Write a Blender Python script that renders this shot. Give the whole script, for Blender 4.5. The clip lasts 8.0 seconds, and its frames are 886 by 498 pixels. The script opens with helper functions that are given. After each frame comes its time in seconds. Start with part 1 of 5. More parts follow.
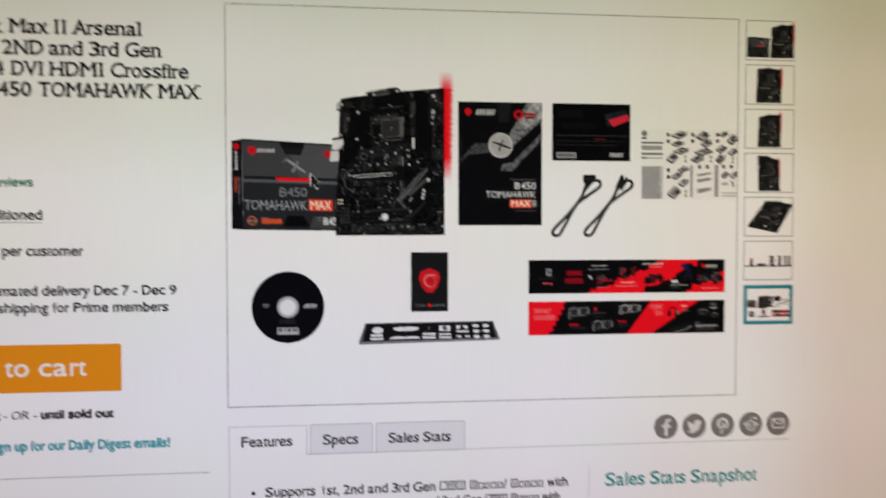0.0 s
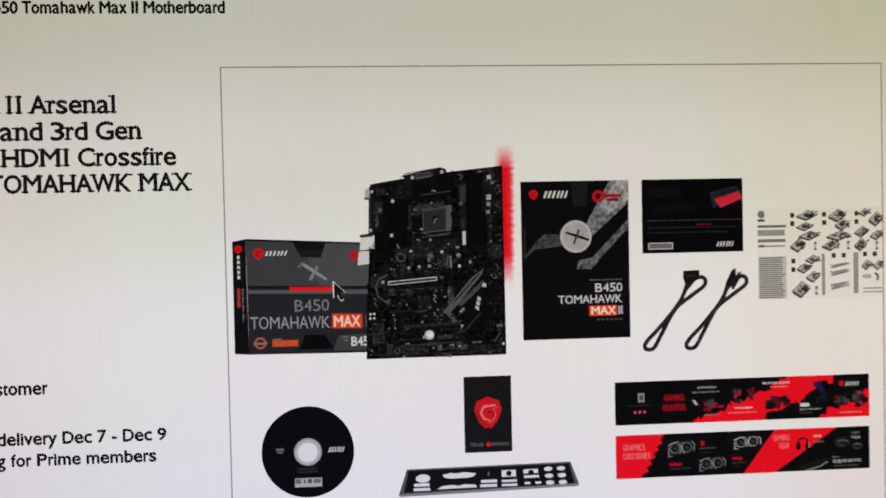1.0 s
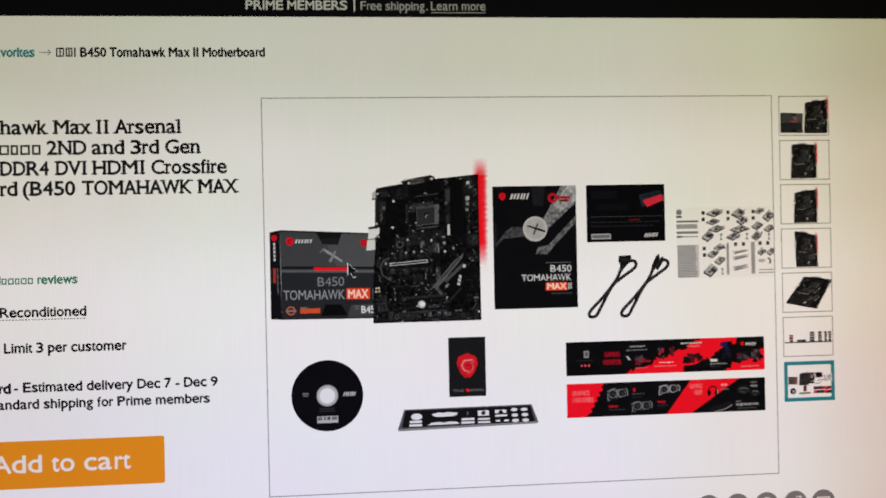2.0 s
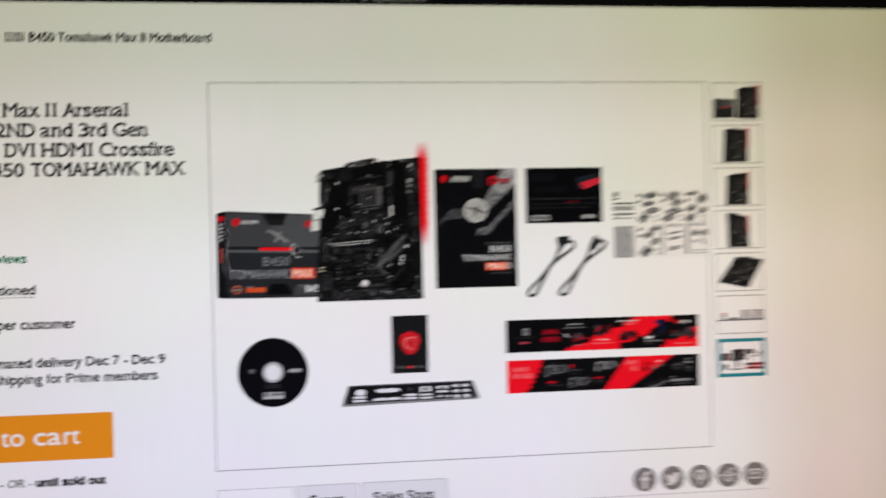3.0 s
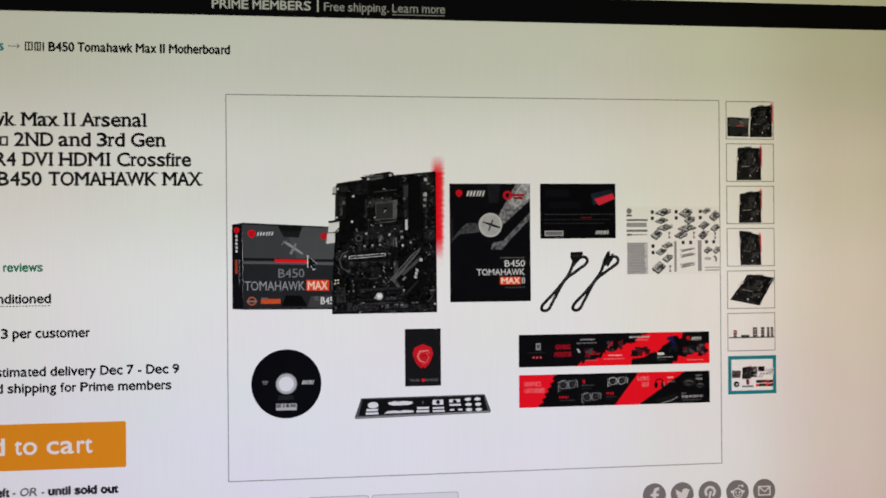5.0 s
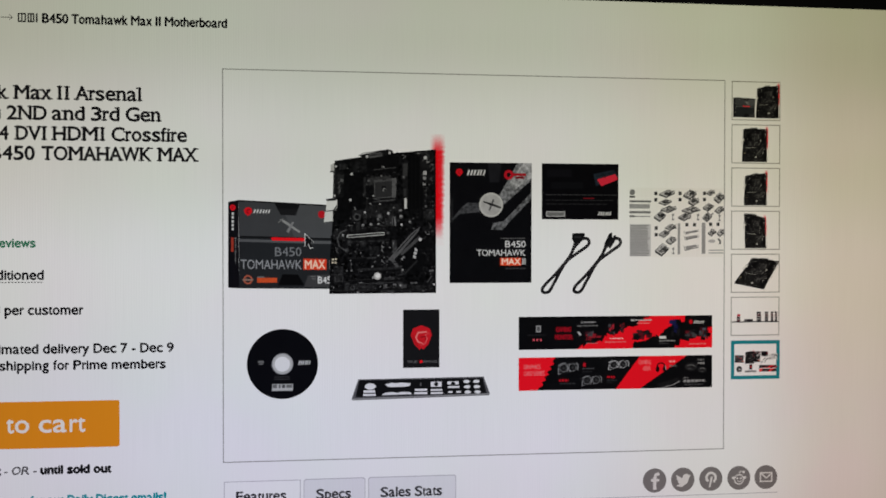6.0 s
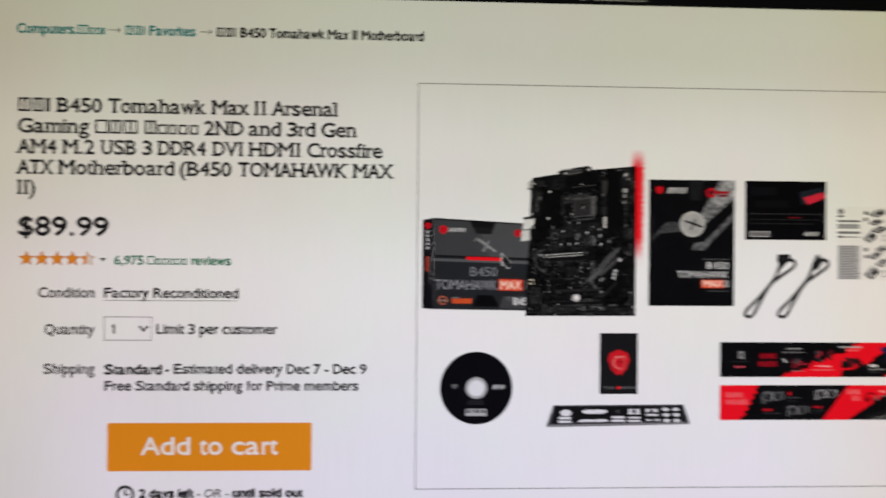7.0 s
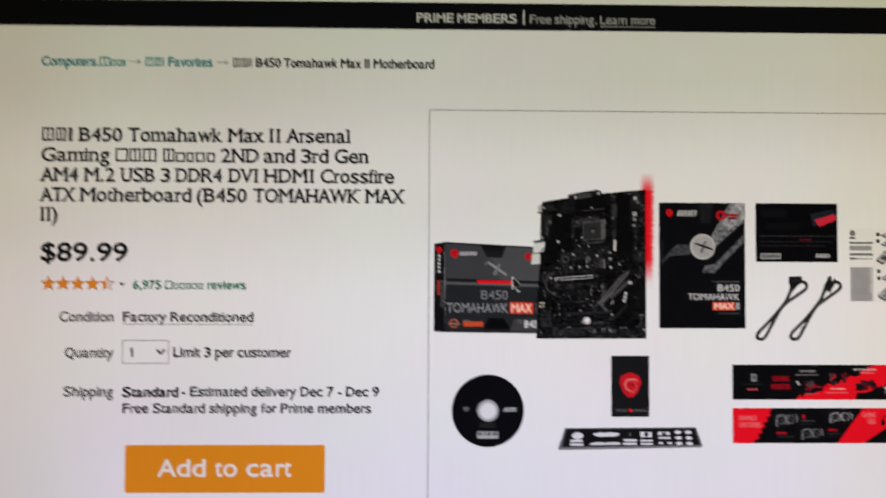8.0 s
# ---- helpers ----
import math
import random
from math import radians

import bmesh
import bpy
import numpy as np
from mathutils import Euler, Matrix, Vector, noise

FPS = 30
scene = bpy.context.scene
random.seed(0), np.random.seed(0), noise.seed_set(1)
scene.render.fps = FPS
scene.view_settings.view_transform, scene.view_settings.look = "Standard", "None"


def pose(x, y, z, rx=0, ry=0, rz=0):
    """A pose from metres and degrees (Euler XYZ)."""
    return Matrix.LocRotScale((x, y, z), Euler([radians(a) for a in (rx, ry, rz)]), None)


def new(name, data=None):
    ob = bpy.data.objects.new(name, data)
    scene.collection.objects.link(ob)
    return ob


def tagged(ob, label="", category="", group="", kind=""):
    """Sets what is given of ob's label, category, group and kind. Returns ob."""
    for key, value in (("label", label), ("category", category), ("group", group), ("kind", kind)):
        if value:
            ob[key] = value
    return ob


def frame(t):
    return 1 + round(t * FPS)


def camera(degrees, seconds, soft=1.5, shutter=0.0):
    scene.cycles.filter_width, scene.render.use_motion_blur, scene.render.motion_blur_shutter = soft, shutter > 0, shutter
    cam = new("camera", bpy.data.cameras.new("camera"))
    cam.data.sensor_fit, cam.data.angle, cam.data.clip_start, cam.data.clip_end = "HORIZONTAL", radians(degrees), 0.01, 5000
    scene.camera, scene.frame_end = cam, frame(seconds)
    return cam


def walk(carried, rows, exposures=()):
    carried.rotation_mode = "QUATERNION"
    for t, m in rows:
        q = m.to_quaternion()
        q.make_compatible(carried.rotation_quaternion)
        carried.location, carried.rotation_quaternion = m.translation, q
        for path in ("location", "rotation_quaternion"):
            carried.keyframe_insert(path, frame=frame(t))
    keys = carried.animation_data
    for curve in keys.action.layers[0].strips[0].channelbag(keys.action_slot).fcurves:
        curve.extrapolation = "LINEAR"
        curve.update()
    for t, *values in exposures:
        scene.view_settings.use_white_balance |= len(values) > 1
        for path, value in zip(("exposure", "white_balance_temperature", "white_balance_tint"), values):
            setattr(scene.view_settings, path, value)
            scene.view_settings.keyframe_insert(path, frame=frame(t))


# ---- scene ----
# The place: a wall-mounted computer monitor showing a shop page, filmed from a hand's length away.
# Page places are millimetres from the product photo's upper left corner: u to the right, v upwards.
cam = camera(65.0, 8.0, soft=1.75, shutter=0.8)
Z0 = 1.2
ROWS = [
    (0.0, 0.0355, -0.1734, 1.1450, -5.70, -1.43, 0.04),
    (0.1, 0.0345, -0.1723, 1.1461, -6.53, -2.09, -0.09),
    (0.2, 0.0388, -0.1655, 1.1460, -6.39, -1.92, -0.25),
    (0.3, 0.0410, -0.1587, 1.1539, -5.99, -2.67, -0.08),
    (0.4, 0.0405, -0.1528, 1.1561, -5.46, -0.36, 0.34),
    (0.5, 0.0355, -0.1449, 1.1631, -5.29, -1.21, 0.50),
    (0.6, 0.0300, -0.1379, 1.1645, -5.13, -0.45, 0.74),
    (0.7, 0.0280, -0.1329, 1.1692, -4.80, -1.29, 0.55),
    (0.8, 0.0290, -0.1322, 1.1692, -4.19, -1.36, 0.84),
    (0.9, 0.0317, -0.1339, 1.1678, -3.81, -1.01, 1.07),
    (1.0, 0.0330, -0.1342, 1.1672, -3.55, -1.03, 1.24),
    (1.1, 0.0331, -0.1371, 1.1692, -3.83, -1.62, 1.26),
    (1.2, 0.0356, -0.1432, 1.1666, -3.31, -1.46, 1.33),
    (1.3, 0.0352, -0.1490, 1.1643, -3.14, -1.73, 1.25),
    (1.4, 0.0333, -0.1538, 1.1627, -3.09, -2.01, 1.06),
    (1.5, 0.0331, -0.1596, 1.1610, -3.08, -1.64, 0.91),
    (1.6, 0.0344, -0.1652, 1.1613, -2.76, -1.33, 0.77),
    (1.7, 0.0328, -0.1702, 1.1627, -3.12, -0.88, 0.89),
    (2.8, 0.0301, -0.1756, 1.1606, -4.91, 0.42, 1.41),
    (2.9, 0.0362, -0.1759, 1.1616, -4.75, -0.86, 1.23),
    (3.0, 0.0424, -0.1798, 1.1574, -5.14, -0.20, 1.29),
    (3.1, 0.0451, -0.1834, 1.1570, -5.42, 0.41, 1.34),
    (3.2, 0.0460, -0.1833, 1.1587, -5.18, 0.34, 1.45),
    (3.5, 0.0457, -0.1830, 1.1605, -5.49, 0.33, 1.40),
    (3.7, 0.0459, -0.1831, 1.1602, -5.85, 0.40, 1.38),
    (4.0, 0.0454, -0.1826, 1.1604, -5.80, 0.21, 1.45),
    (4.2, 0.0424, -0.1819, 1.1617, -5.65, -0.13, 1.26),
    (4.4, 0.0414, -0.1821, 1.1614, -5.32, 0.00, 1.14),
    (4.5, 0.0401, -0.1813, 1.1608, -5.47, 0.13, 0.93),
    (4.7, 0.0381, -0.1810, 1.1604, -5.43, 0.16, 0.75),
    (5.8, 0.0382, -0.1772, 1.1571, -5.31, -0.42, -0.20),
    (5.9, 0.0384, -0.1776, 1.1564, -5.30, -0.22, -0.12),
    (6.0, 0.0387, -0.1773, 1.1569, -5.24, -0.51, -0.04),
    (6.2, 0.0390, -0.1769, 1.1546, -5.07, -0.11, 0.19),
    (6.3, 0.0383, -0.1779, 1.1558, -4.81, -0.10, 0.26),
    (6.4, 0.0344, -0.1779, 1.1557, -4.52, 0.44, 0.40),
    (6.5, 0.0281, -0.1753, 1.1579, -4.83, -0.09, 0.19),
    (6.6, 0.0268, -0.1738, 1.1570, -3.90, 0.25, 0.17),
    (6.7, 0.0216, -0.1726, 1.1573, -4.13, 0.89, 0.39),
    (6.8, 0.0114, -0.1712, 1.1597, -3.60, 0.37, 0.25),
    (6.9, 0.0010, -0.1688, 1.1547, -3.54, 1.63, -0.17),
    (7.0, -0.0011, -0.1680, 1.1597, -2.49, 0.12, -0.49),
    (7.1, -0.0008, -0.1669, 1.1585, -1.65, 0.51, -0.46),
    (7.2, -0.0010, -0.1673, 1.1589, -1.43, 0.51, -0.56),
    (7.3, -0.0002, -0.1675, 1.1601, -1.04, 0.54, -0.56),
    (7.5, -0.0004, -0.1659, 1.1576, -1.11, 0.95, -0.59),
    (7.6, 0.0014, -0.1651, 1.1577, -1.00, 0.61, -0.66),
    (7.7, 0.0010, -0.1661, 1.1583, -1.27, 0.60, -0.61),
    (7.8, 0.0024, -0.1670, 1.1585, -0.98, 0.95, -0.61),
    (7.9, 0.0016, -0.1691, 1.1603, -1.28, 1.25, -0.44),
    (8.0, 0.0003, -0.1702, 1.1611, -1.06, 1.58, -0.25),
]
walk(cam, [(t, pose(x, y, z, 90 + pitch, 0, yaw) @ pose(0, 0, 0, 0, 0, -lean)) for t, x, y, z, yaw, pitch, lean in ROWS],
     exposures=[(0.0, -0.08, 6850, 8), (0.5, 0.01, 6750, 11), (1.0, 0.02, 6700, 11), (1.5, 0.07, 6650, 11), (3.0, 0.12, 6600, 11), (3.5, -0.04, 6550, 10), (4.0, 0.06, 6550, 11), (4.5, 0.05, 6600, 10), (6.0, -0.2, 6500, 7), (6.3, -0.07, 6570, 10), (6.5, -0.06, 6600, 12), (7.0, 0.02, 6700, 11), (7.2, -0.19, 6650, 11), (7.5, -0.14, 6600, 11), (7.8, -0.14, 6650, 12), (8.0, -0.02, 6650, 13)])

# ---- light: the lit panel itself, and the dim room round it ----
world = bpy.data.worlds.new("room_air")
scene.world = world
world.use_nodes = True
world.node_tree.nodes["Background"].inputs["Color"].default_value = (0.9, 0.95, 1.0, 1)
world.node_tree.nodes["Background"].inputs["Strength"].default_value = 0.02


# ---- materials ----
def lin(c):
    c = c / 255
    return c / 12.92 if c <= 0.04045 else ((c + 0.055) / 1.055) ** 2.4


def ramp(nt, stops):
    node = nt.nodes.new("ShaderNodeValToRGB")
    node.color_ramp.interpolation = "EASE"
    els = node.color_ramp.elements
    while len(els) < len(stops):
        els.new(0.5)
    for e, (p, col) in zip(els, stops):
        e.position, e.color = p, (*[lin(c) for c in col], 1)
    return node


def link(nt, a, b):
    nt.links.new(a, b)


def math_node(nt, op, a, b=0.0):
    n = nt.nodes.new("ShaderNodeMath")
    n.operation = op
    for i, v in enumerate((a, b)):
        if isinstance(v, (int, float)):
            n.inputs[i].default_value = v
        else:
            nt.links.new(v, n.inputs[i])
    return n.outputs[0]


def mix_node(nt, kind, fac, a, b):
    n = nt.nodes.new("ShaderNodeMix")
    n.data_type, n.blend_type = "RGBA", kind
    for i, v in ((0, fac), (6, a), (7, b)):
        if hasattr(v, "is_linked"):
            nt.links.new(v, n.inputs[i])
        else:
            n.inputs[i].default_value = v
    return n.outputs[2]


def view_falloff_group():
    """Viewing-angle falloff painted into the panel's glow: warm and weak towards its sides, greenish towards the top,
    plus faint columns.
    """
    g = bpy.data.node_groups.new("view_falloff", "ShaderNodeTree")
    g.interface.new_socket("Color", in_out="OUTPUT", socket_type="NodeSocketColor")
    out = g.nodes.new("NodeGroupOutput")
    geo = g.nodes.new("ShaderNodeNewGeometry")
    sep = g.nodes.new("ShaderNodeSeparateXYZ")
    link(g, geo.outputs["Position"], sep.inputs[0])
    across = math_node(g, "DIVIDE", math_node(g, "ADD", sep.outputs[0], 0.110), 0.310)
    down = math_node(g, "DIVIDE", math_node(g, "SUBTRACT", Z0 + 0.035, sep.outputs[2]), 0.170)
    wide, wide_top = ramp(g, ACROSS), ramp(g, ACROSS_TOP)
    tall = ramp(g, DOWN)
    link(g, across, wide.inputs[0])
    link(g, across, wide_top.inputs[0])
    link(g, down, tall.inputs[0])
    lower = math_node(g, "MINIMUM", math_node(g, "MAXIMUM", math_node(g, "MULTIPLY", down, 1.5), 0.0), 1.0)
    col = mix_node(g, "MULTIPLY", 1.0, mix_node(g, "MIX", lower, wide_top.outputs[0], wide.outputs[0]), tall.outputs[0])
    # slow clouds and fine upright columns
    cloud = g.nodes.new("ShaderNodeTexNoise")
    cloud.inputs["Scale"].default_value, cloud.inputs["Detail"].default_value = 22, 2
    link(g, geo.outputs["Position"], cloud.inputs["Vector"])
    stretch = g.nodes.new("ShaderNodeMapping")
    stretch.inputs["Scale"].default_value = (2500, 2500, 60)
    link(g, geo.outputs["Position"], stretch.inputs["Vector"])
    fine = g.nodes.new("ShaderNodeTexNoise")
    fine.inputs["Scale"].default_value, fine.inputs["Detail"].default_value = 1, 1
    link(g, stretch.outputs[0], fine.inputs["Vector"])
    # broad faint tints, rose to green
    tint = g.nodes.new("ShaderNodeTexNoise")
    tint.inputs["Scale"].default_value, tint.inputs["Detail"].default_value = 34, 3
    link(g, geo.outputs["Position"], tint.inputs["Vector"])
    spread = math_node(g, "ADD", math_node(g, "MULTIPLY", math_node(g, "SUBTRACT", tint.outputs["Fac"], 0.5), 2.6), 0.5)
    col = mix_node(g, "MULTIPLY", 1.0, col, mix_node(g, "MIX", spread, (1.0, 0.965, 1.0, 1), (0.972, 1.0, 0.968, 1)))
    a = math_node(g, "MULTIPLY", math_node(g, "SUBTRACT", cloud.outputs["Fac"], 0.5), 0.08)
    patches = math_node(g, "MULTIPLY", math_node(g, "MAXIMUM", math_node(g, "SUBTRACT", cloud.outputs["Fac"], 0.46), 0.02), 0.12)
    bend_of = math_node(g, "MULTIPLY", cloud.outputs["Fac"], 14.0)
    wave = math_node(g, "SINE", math_node(g, "ADD", math_node(g, "MULTIPLY", sep.outputs[0], 2 * math.pi / 0.00062), bend_of))
    wave = math_node(g, "MULTIPLY", wave, patches)
    b = math_node(g, "ADD", wave, math_node(g, "MULTIPLY", math_node(g, "SUBTRACT", fine.outputs["Fac"], 0.5), 0.06))
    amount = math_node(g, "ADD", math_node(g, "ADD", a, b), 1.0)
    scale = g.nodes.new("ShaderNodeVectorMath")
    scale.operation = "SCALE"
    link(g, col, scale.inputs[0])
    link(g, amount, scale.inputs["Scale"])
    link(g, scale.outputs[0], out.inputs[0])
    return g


# colour stops that paint the slanted view's dimming and tint onto the page
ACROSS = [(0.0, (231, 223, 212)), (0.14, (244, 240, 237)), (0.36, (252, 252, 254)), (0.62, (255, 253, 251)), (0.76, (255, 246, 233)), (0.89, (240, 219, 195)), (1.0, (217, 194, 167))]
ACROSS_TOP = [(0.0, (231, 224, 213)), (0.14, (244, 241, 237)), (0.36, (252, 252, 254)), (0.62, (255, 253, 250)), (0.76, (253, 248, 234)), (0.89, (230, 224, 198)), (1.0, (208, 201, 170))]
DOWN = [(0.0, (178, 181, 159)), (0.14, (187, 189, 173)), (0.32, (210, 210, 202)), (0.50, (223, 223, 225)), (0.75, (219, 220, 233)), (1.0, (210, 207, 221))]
VIEW_FALLOFF = view_falloff_group()
LIT = {}


def lit(r, g, b, vary=0.0, size=1500.0):
    """A colour shown by the panel: it gives off light through a dark, satin front. vary: mottling of the shown picture."""
    key = (r, g, b, vary, size)
    if key in LIT:
        return LIT[key]
    m = bpy.data.materials.new("panel_colour")
    m.use_nodes = True
    nt = m.node_tree
    bsdf = nt.nodes["Principled BSDF"]
    bsdf.inputs["Base Color"].default_value = (0.012, 0.012, 0.013, 1)
    bsdf.inputs["Roughness"].default_value = 0.42
    bsdf.inputs["Specular IOR Level"].default_value = 0.25
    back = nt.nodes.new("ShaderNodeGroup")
    back.node_tree = VIEW_FALLOFF
    # shown colour times the painted falloff
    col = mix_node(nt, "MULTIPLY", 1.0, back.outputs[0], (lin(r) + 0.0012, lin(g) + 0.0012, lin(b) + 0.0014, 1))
    if vary:
        geo = nt.nodes.new("ShaderNodeNewGeometry")
        tex = nt.nodes.new("ShaderNodeTexNoise")
        tex.inputs["Scale"].default_value, tex.inputs["Detail"].default_value = size, 4
        link(nt, geo.outputs["Position"], tex.inputs["Vector"])
        f = math_node(nt, "ADD", math_node(nt, "MULTIPLY", math_node(nt, "SUBTRACT", tex.outputs["Fac"], 0.5), 4 * vary), 1.0)
        f = math_node(nt, "MAXIMUM", f, 0.1)
        sc = nt.nodes.new("ShaderNodeVectorMath")
        sc.operation = "SCALE"
        link(nt, col, sc.inputs[0])
        link(nt, f, sc.inputs["Scale"])
        col = sc.outputs[0]
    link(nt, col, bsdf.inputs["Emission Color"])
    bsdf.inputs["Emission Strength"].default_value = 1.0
    LIT[key] = m
    return m


def plain(name, rgb, rough, scale, bump):
    m = bpy.data.materials.new(name)
    m.use_nodes = True
    nt = m.node_tree
    bsdf = nt.nodes["Principled BSDF"]
    bsdf.inputs["Roughness"].default_value = rough
    tex = nt.nodes.new("ShaderNodeTexNoise")
    tex.inputs["Scale"].default_value, tex.inputs["Detail"].default_value = scale, 6
    geo = nt.nodes.new("ShaderNodeNewGeometry")
    link(nt, geo.outputs["Position"], tex.inputs["Vector"])
    dark = tuple(c * 0.8 for c in rgb)
    link(nt, mix_node(nt, "MIX", tex.outputs["Fac"], (*dark, 1), (*rgb, 1)), bsdf.inputs["Base Color"])
    bp = nt.nodes.new("ShaderNodeBump")
    bp.inputs["Strength"].default_value, bp.inputs["Distance"].default_value = bump, 0.002
    link(nt, tex.outputs["Fac"], bp.inputs["Height"])
    link(nt, bp.outputs[0], bsdf.inputs["Normal"])
    return m


WHITE, INK, GREY = lit(255, 255, 255), lit(28, 27, 30), lit(104, 102, 104)
TEAL = lit(42, 142, 150)
RED, ORANGE = lit(250, 22, 34), lit(244, 152, 33)
PAINT = plain("wall_paint", (0.62, 0.6, 0.56), 0.8, 60, 0.15)
CEIL = plain("ceiling_paint", (0.78, 0.77, 0.75), 0.85, 60, 0.1)
CARPET = plain("carpet", (0.2, 0.19, 0.18), 0.95, 300, 0.5)
PLASTIC = plain("black_plastic", (0.03, 0.03, 0.032), 0.5, 900, 0.2)


# ---- building helpers ----
def box_mesh(bm, x0, y0, z0, x1, y1, z1, bevel=0.0):
    made = bmesh.ops.create_cube(bm, size=1.0)["verts"]
    bmesh.ops.transform(bm, verts=made, matrix=Matrix.Translation(((x0 + x1) / 2, (y0 + y1) / 2, (z0 + z1) / 2)) @ Matrix.Diagonal((x1 - x0, y1 - y0, z1 - z0, 1)))
    if bevel:
        edges = list({e for v in made for e in v.link_edges})
        bmesh.ops.bevel(bm, geom=edges, offset=bevel, segments=3, profile=0.5, affect="EDGES")


def from_bm(name, bm, materials, parent=None, label=""):
    me = bpy.data.meshes.new(name)
    bm.to_mesh(me)
    bm.free()
    for m in materials:
        me.materials.append(m)
    ob = new(name, me)
    if parent is not None:
        adopt(ob, parent)
    return tagged(ob, label)


def adopt(ob, parent):
    ob.parent = parent
    if parent.type == "EMPTY":
        ob.matrix_parent_inverse = Matrix.Translation(parent.location).inverted()


STEP = 0.00012


class Sheet:
    """Flat coloured shapes of the shown page, gathered into one mesh. Layers lie a hair's breadth above one another."""

    def __init__(self, layer=1):
        self.verts, self.faces, self.slots, self.mats, self.layer = [], [], [], [], layer

    def slot(self, m):
        if m not in self.mats:
            self.mats.append(m)
        return self.mats.index(m)

    def poly(self, pts, m, up=0):
        n = len(self.verts)
        y = -(self.layer + up) * STEP
        area = sum(a[0] * b[1] - b[0] * a[1] for a, b in zip(pts, pts[1:] + pts[:1]))
        if area < 0:
            pts = pts[::-1]
        self.verts += [(u / 1000, y, Z0 + v / 1000) for u, v in pts]
        self.faces.append(list(range(n, n + len(pts))))
        self.slots.append(self.slot(m))
        return self

    def rect(self, u0, v0, u1, v1, m, up=0):
        return self.poly([(u0, v0), (u1, v0), (u1, v1), (u0, v1)], m, up)

    def rounded(self, u0, v0, u1, v1, r, m, up=0, top_only=False):
        pts = []
        for cu, cv, a in ((u1 - r, v1 - r, 0), (u0 + r, v1 - r, 90), (u0 + r, v0 + r, 180), (u1 - r, v0 + r, 270)):
            if top_only and a >= 180:
                pts.append((u0 if a == 180 else u1, v0))
                continue
            pts += [(cu + r * math.cos(radians(a + k * 15)), cv + r * math.sin(radians(a + k * 15))) for k in range(7)]
        return self.poly(pts, m, up)

    def frame_of(self, u0, v0, u1, v1, w, m, up=0):
        self.rect(u0 - w / 2, v1 - w / 2, u1 + w / 2, v1 + w / 2, m, up)
        self.rect(u0 - w / 2, v0 - w / 2, u1 + w / 2, v0 + w / 2, m, up)
        self.rect(u0 - w / 2, v0 + w / 2, u0 + w / 2, v1 - w / 2, m, up)
        return self.rect(u1 - w / 2, v0 + w / 2, u1 + w / 2, v1 - w / 2, m, up)

    def disc(self, cu, cv, r, m, up=0, squash=1.0, n=40):
        return self.poly([(cu + r * math.cos(2 * math.pi * k / n), cv + squash * r * math.sin(2 * math.pi * k / n)) for k in range(n)], m, up)

    def ring(self, cu, cv, r0, r1, m, up=0, start=0, end=360, n=36):
        for k in range(n):
            a, b = (radians(start + (end - start) * (k + j) / n) for j in (0, 1))
            self.poly([(cu + r * math.cos(t), cv + r * math.sin(t)) for r, t in ((r0, a), (r1, a), (r1, b), (r0, b))], m, up)
        return self

    def stroke(self, pts, w, m, up=0):
        """A line of width w along points, w may be a list."""
        ws = w if isinstance(w, list) else [w] * len(pts)
        sides = []
        for k, p in enumerate(pts):
            a, b = pts[max(k - 1, 0)], pts[min(k + 1, len(pts) - 1)]
            du, dv = b[0] - a[0], b[1] - a[1]
            n = math.hypot(du, dv) or 1
            sides.append(((p[0] - dv / n * ws[k] / 2, p[1] + du / n * ws[k] / 2), (p[0] + dv / n * ws[k] / 2, p[1] - du / n * ws[k] / 2)))
        for (a, b), (c, d) in zip(sides, sides[1:]):
            self.poly([a, b, d, c], m, up)
        return self

    def words(self, text, u0, base, u1, cap, m, up=0, bold=0.022, lean=0.0, tilt=0.0, slab=False):
        """A line of writing between u0 and u1 on its baseline, letter by letter; names in [brackets] are set as plain bars."""
        cells, at, hidden = [], 0.0, False
        for ch in text:
            if ch in "[]":
                hidden = ch == "["
                continue
            wide = 380 if slab and ch == "I" else ADVANCE.get(ch, 556)
            cells.append((ch, at, wide, hidden))
            at += wide
        first, last = side(cells[0][0])[0], side(cells[-1][0])[1]
        k = (u1 - u0) / (at - first - last)
        s = cap / CAP
        y = -(self.layer + up) * STEP

        def put(u, v, dy=0):
            self.verts.append(((u + lean * (v - base)) / 1000, y + dy, Z0 + (v + tilt * (u - u0)) / 1000))

        def bar(ua, va, ub, vb, dy=0):
            n = len(self.verts)
            for u, v in ((ua, va), (ub, va), (ub, vb), (ua, vb)):
                put(u, v, dy)
            self.faces.append([n, n + 1, n + 2, n + 3])
            self.slots.append(self.slot(m))

        for ch, at, wide, hidden in cells:
            if ch == " ":
                continue
            ua, ub = u0 + (at + side(ch)[0] - first) * k, u0 + (at + wide - side(ch)[1] - first) * k
            if hidden:
                # a plain hollow block of the letter's size and the writing's weight
                w, top = (0.115 + bold) * cap, cap if ch.isupper() else 0.725 * cap
                bar(ua, base, ua + w, base + top)
                bar(ub - w, base, ub, base + top)
                bar(ua + w, base + top - w, ub - w, base + top)
                bar(ua + w, base, ub - w, base + w)
                if wide > 700:
                    bar((ua + ub - w) / 2, base + w, (ua + ub + w) / 2, base + top - w)
                continue
            if ch == "1":
                c, w = (ua + ub) / 2, (0.12 + bold) * cap
                bar(c, base, c + w, base + cap)
                bar(c - 0.2 * cap, base + 0.72 * cap, c, base + 0.82 * cap)
                continue
            verts, faces = glyphs(ch)
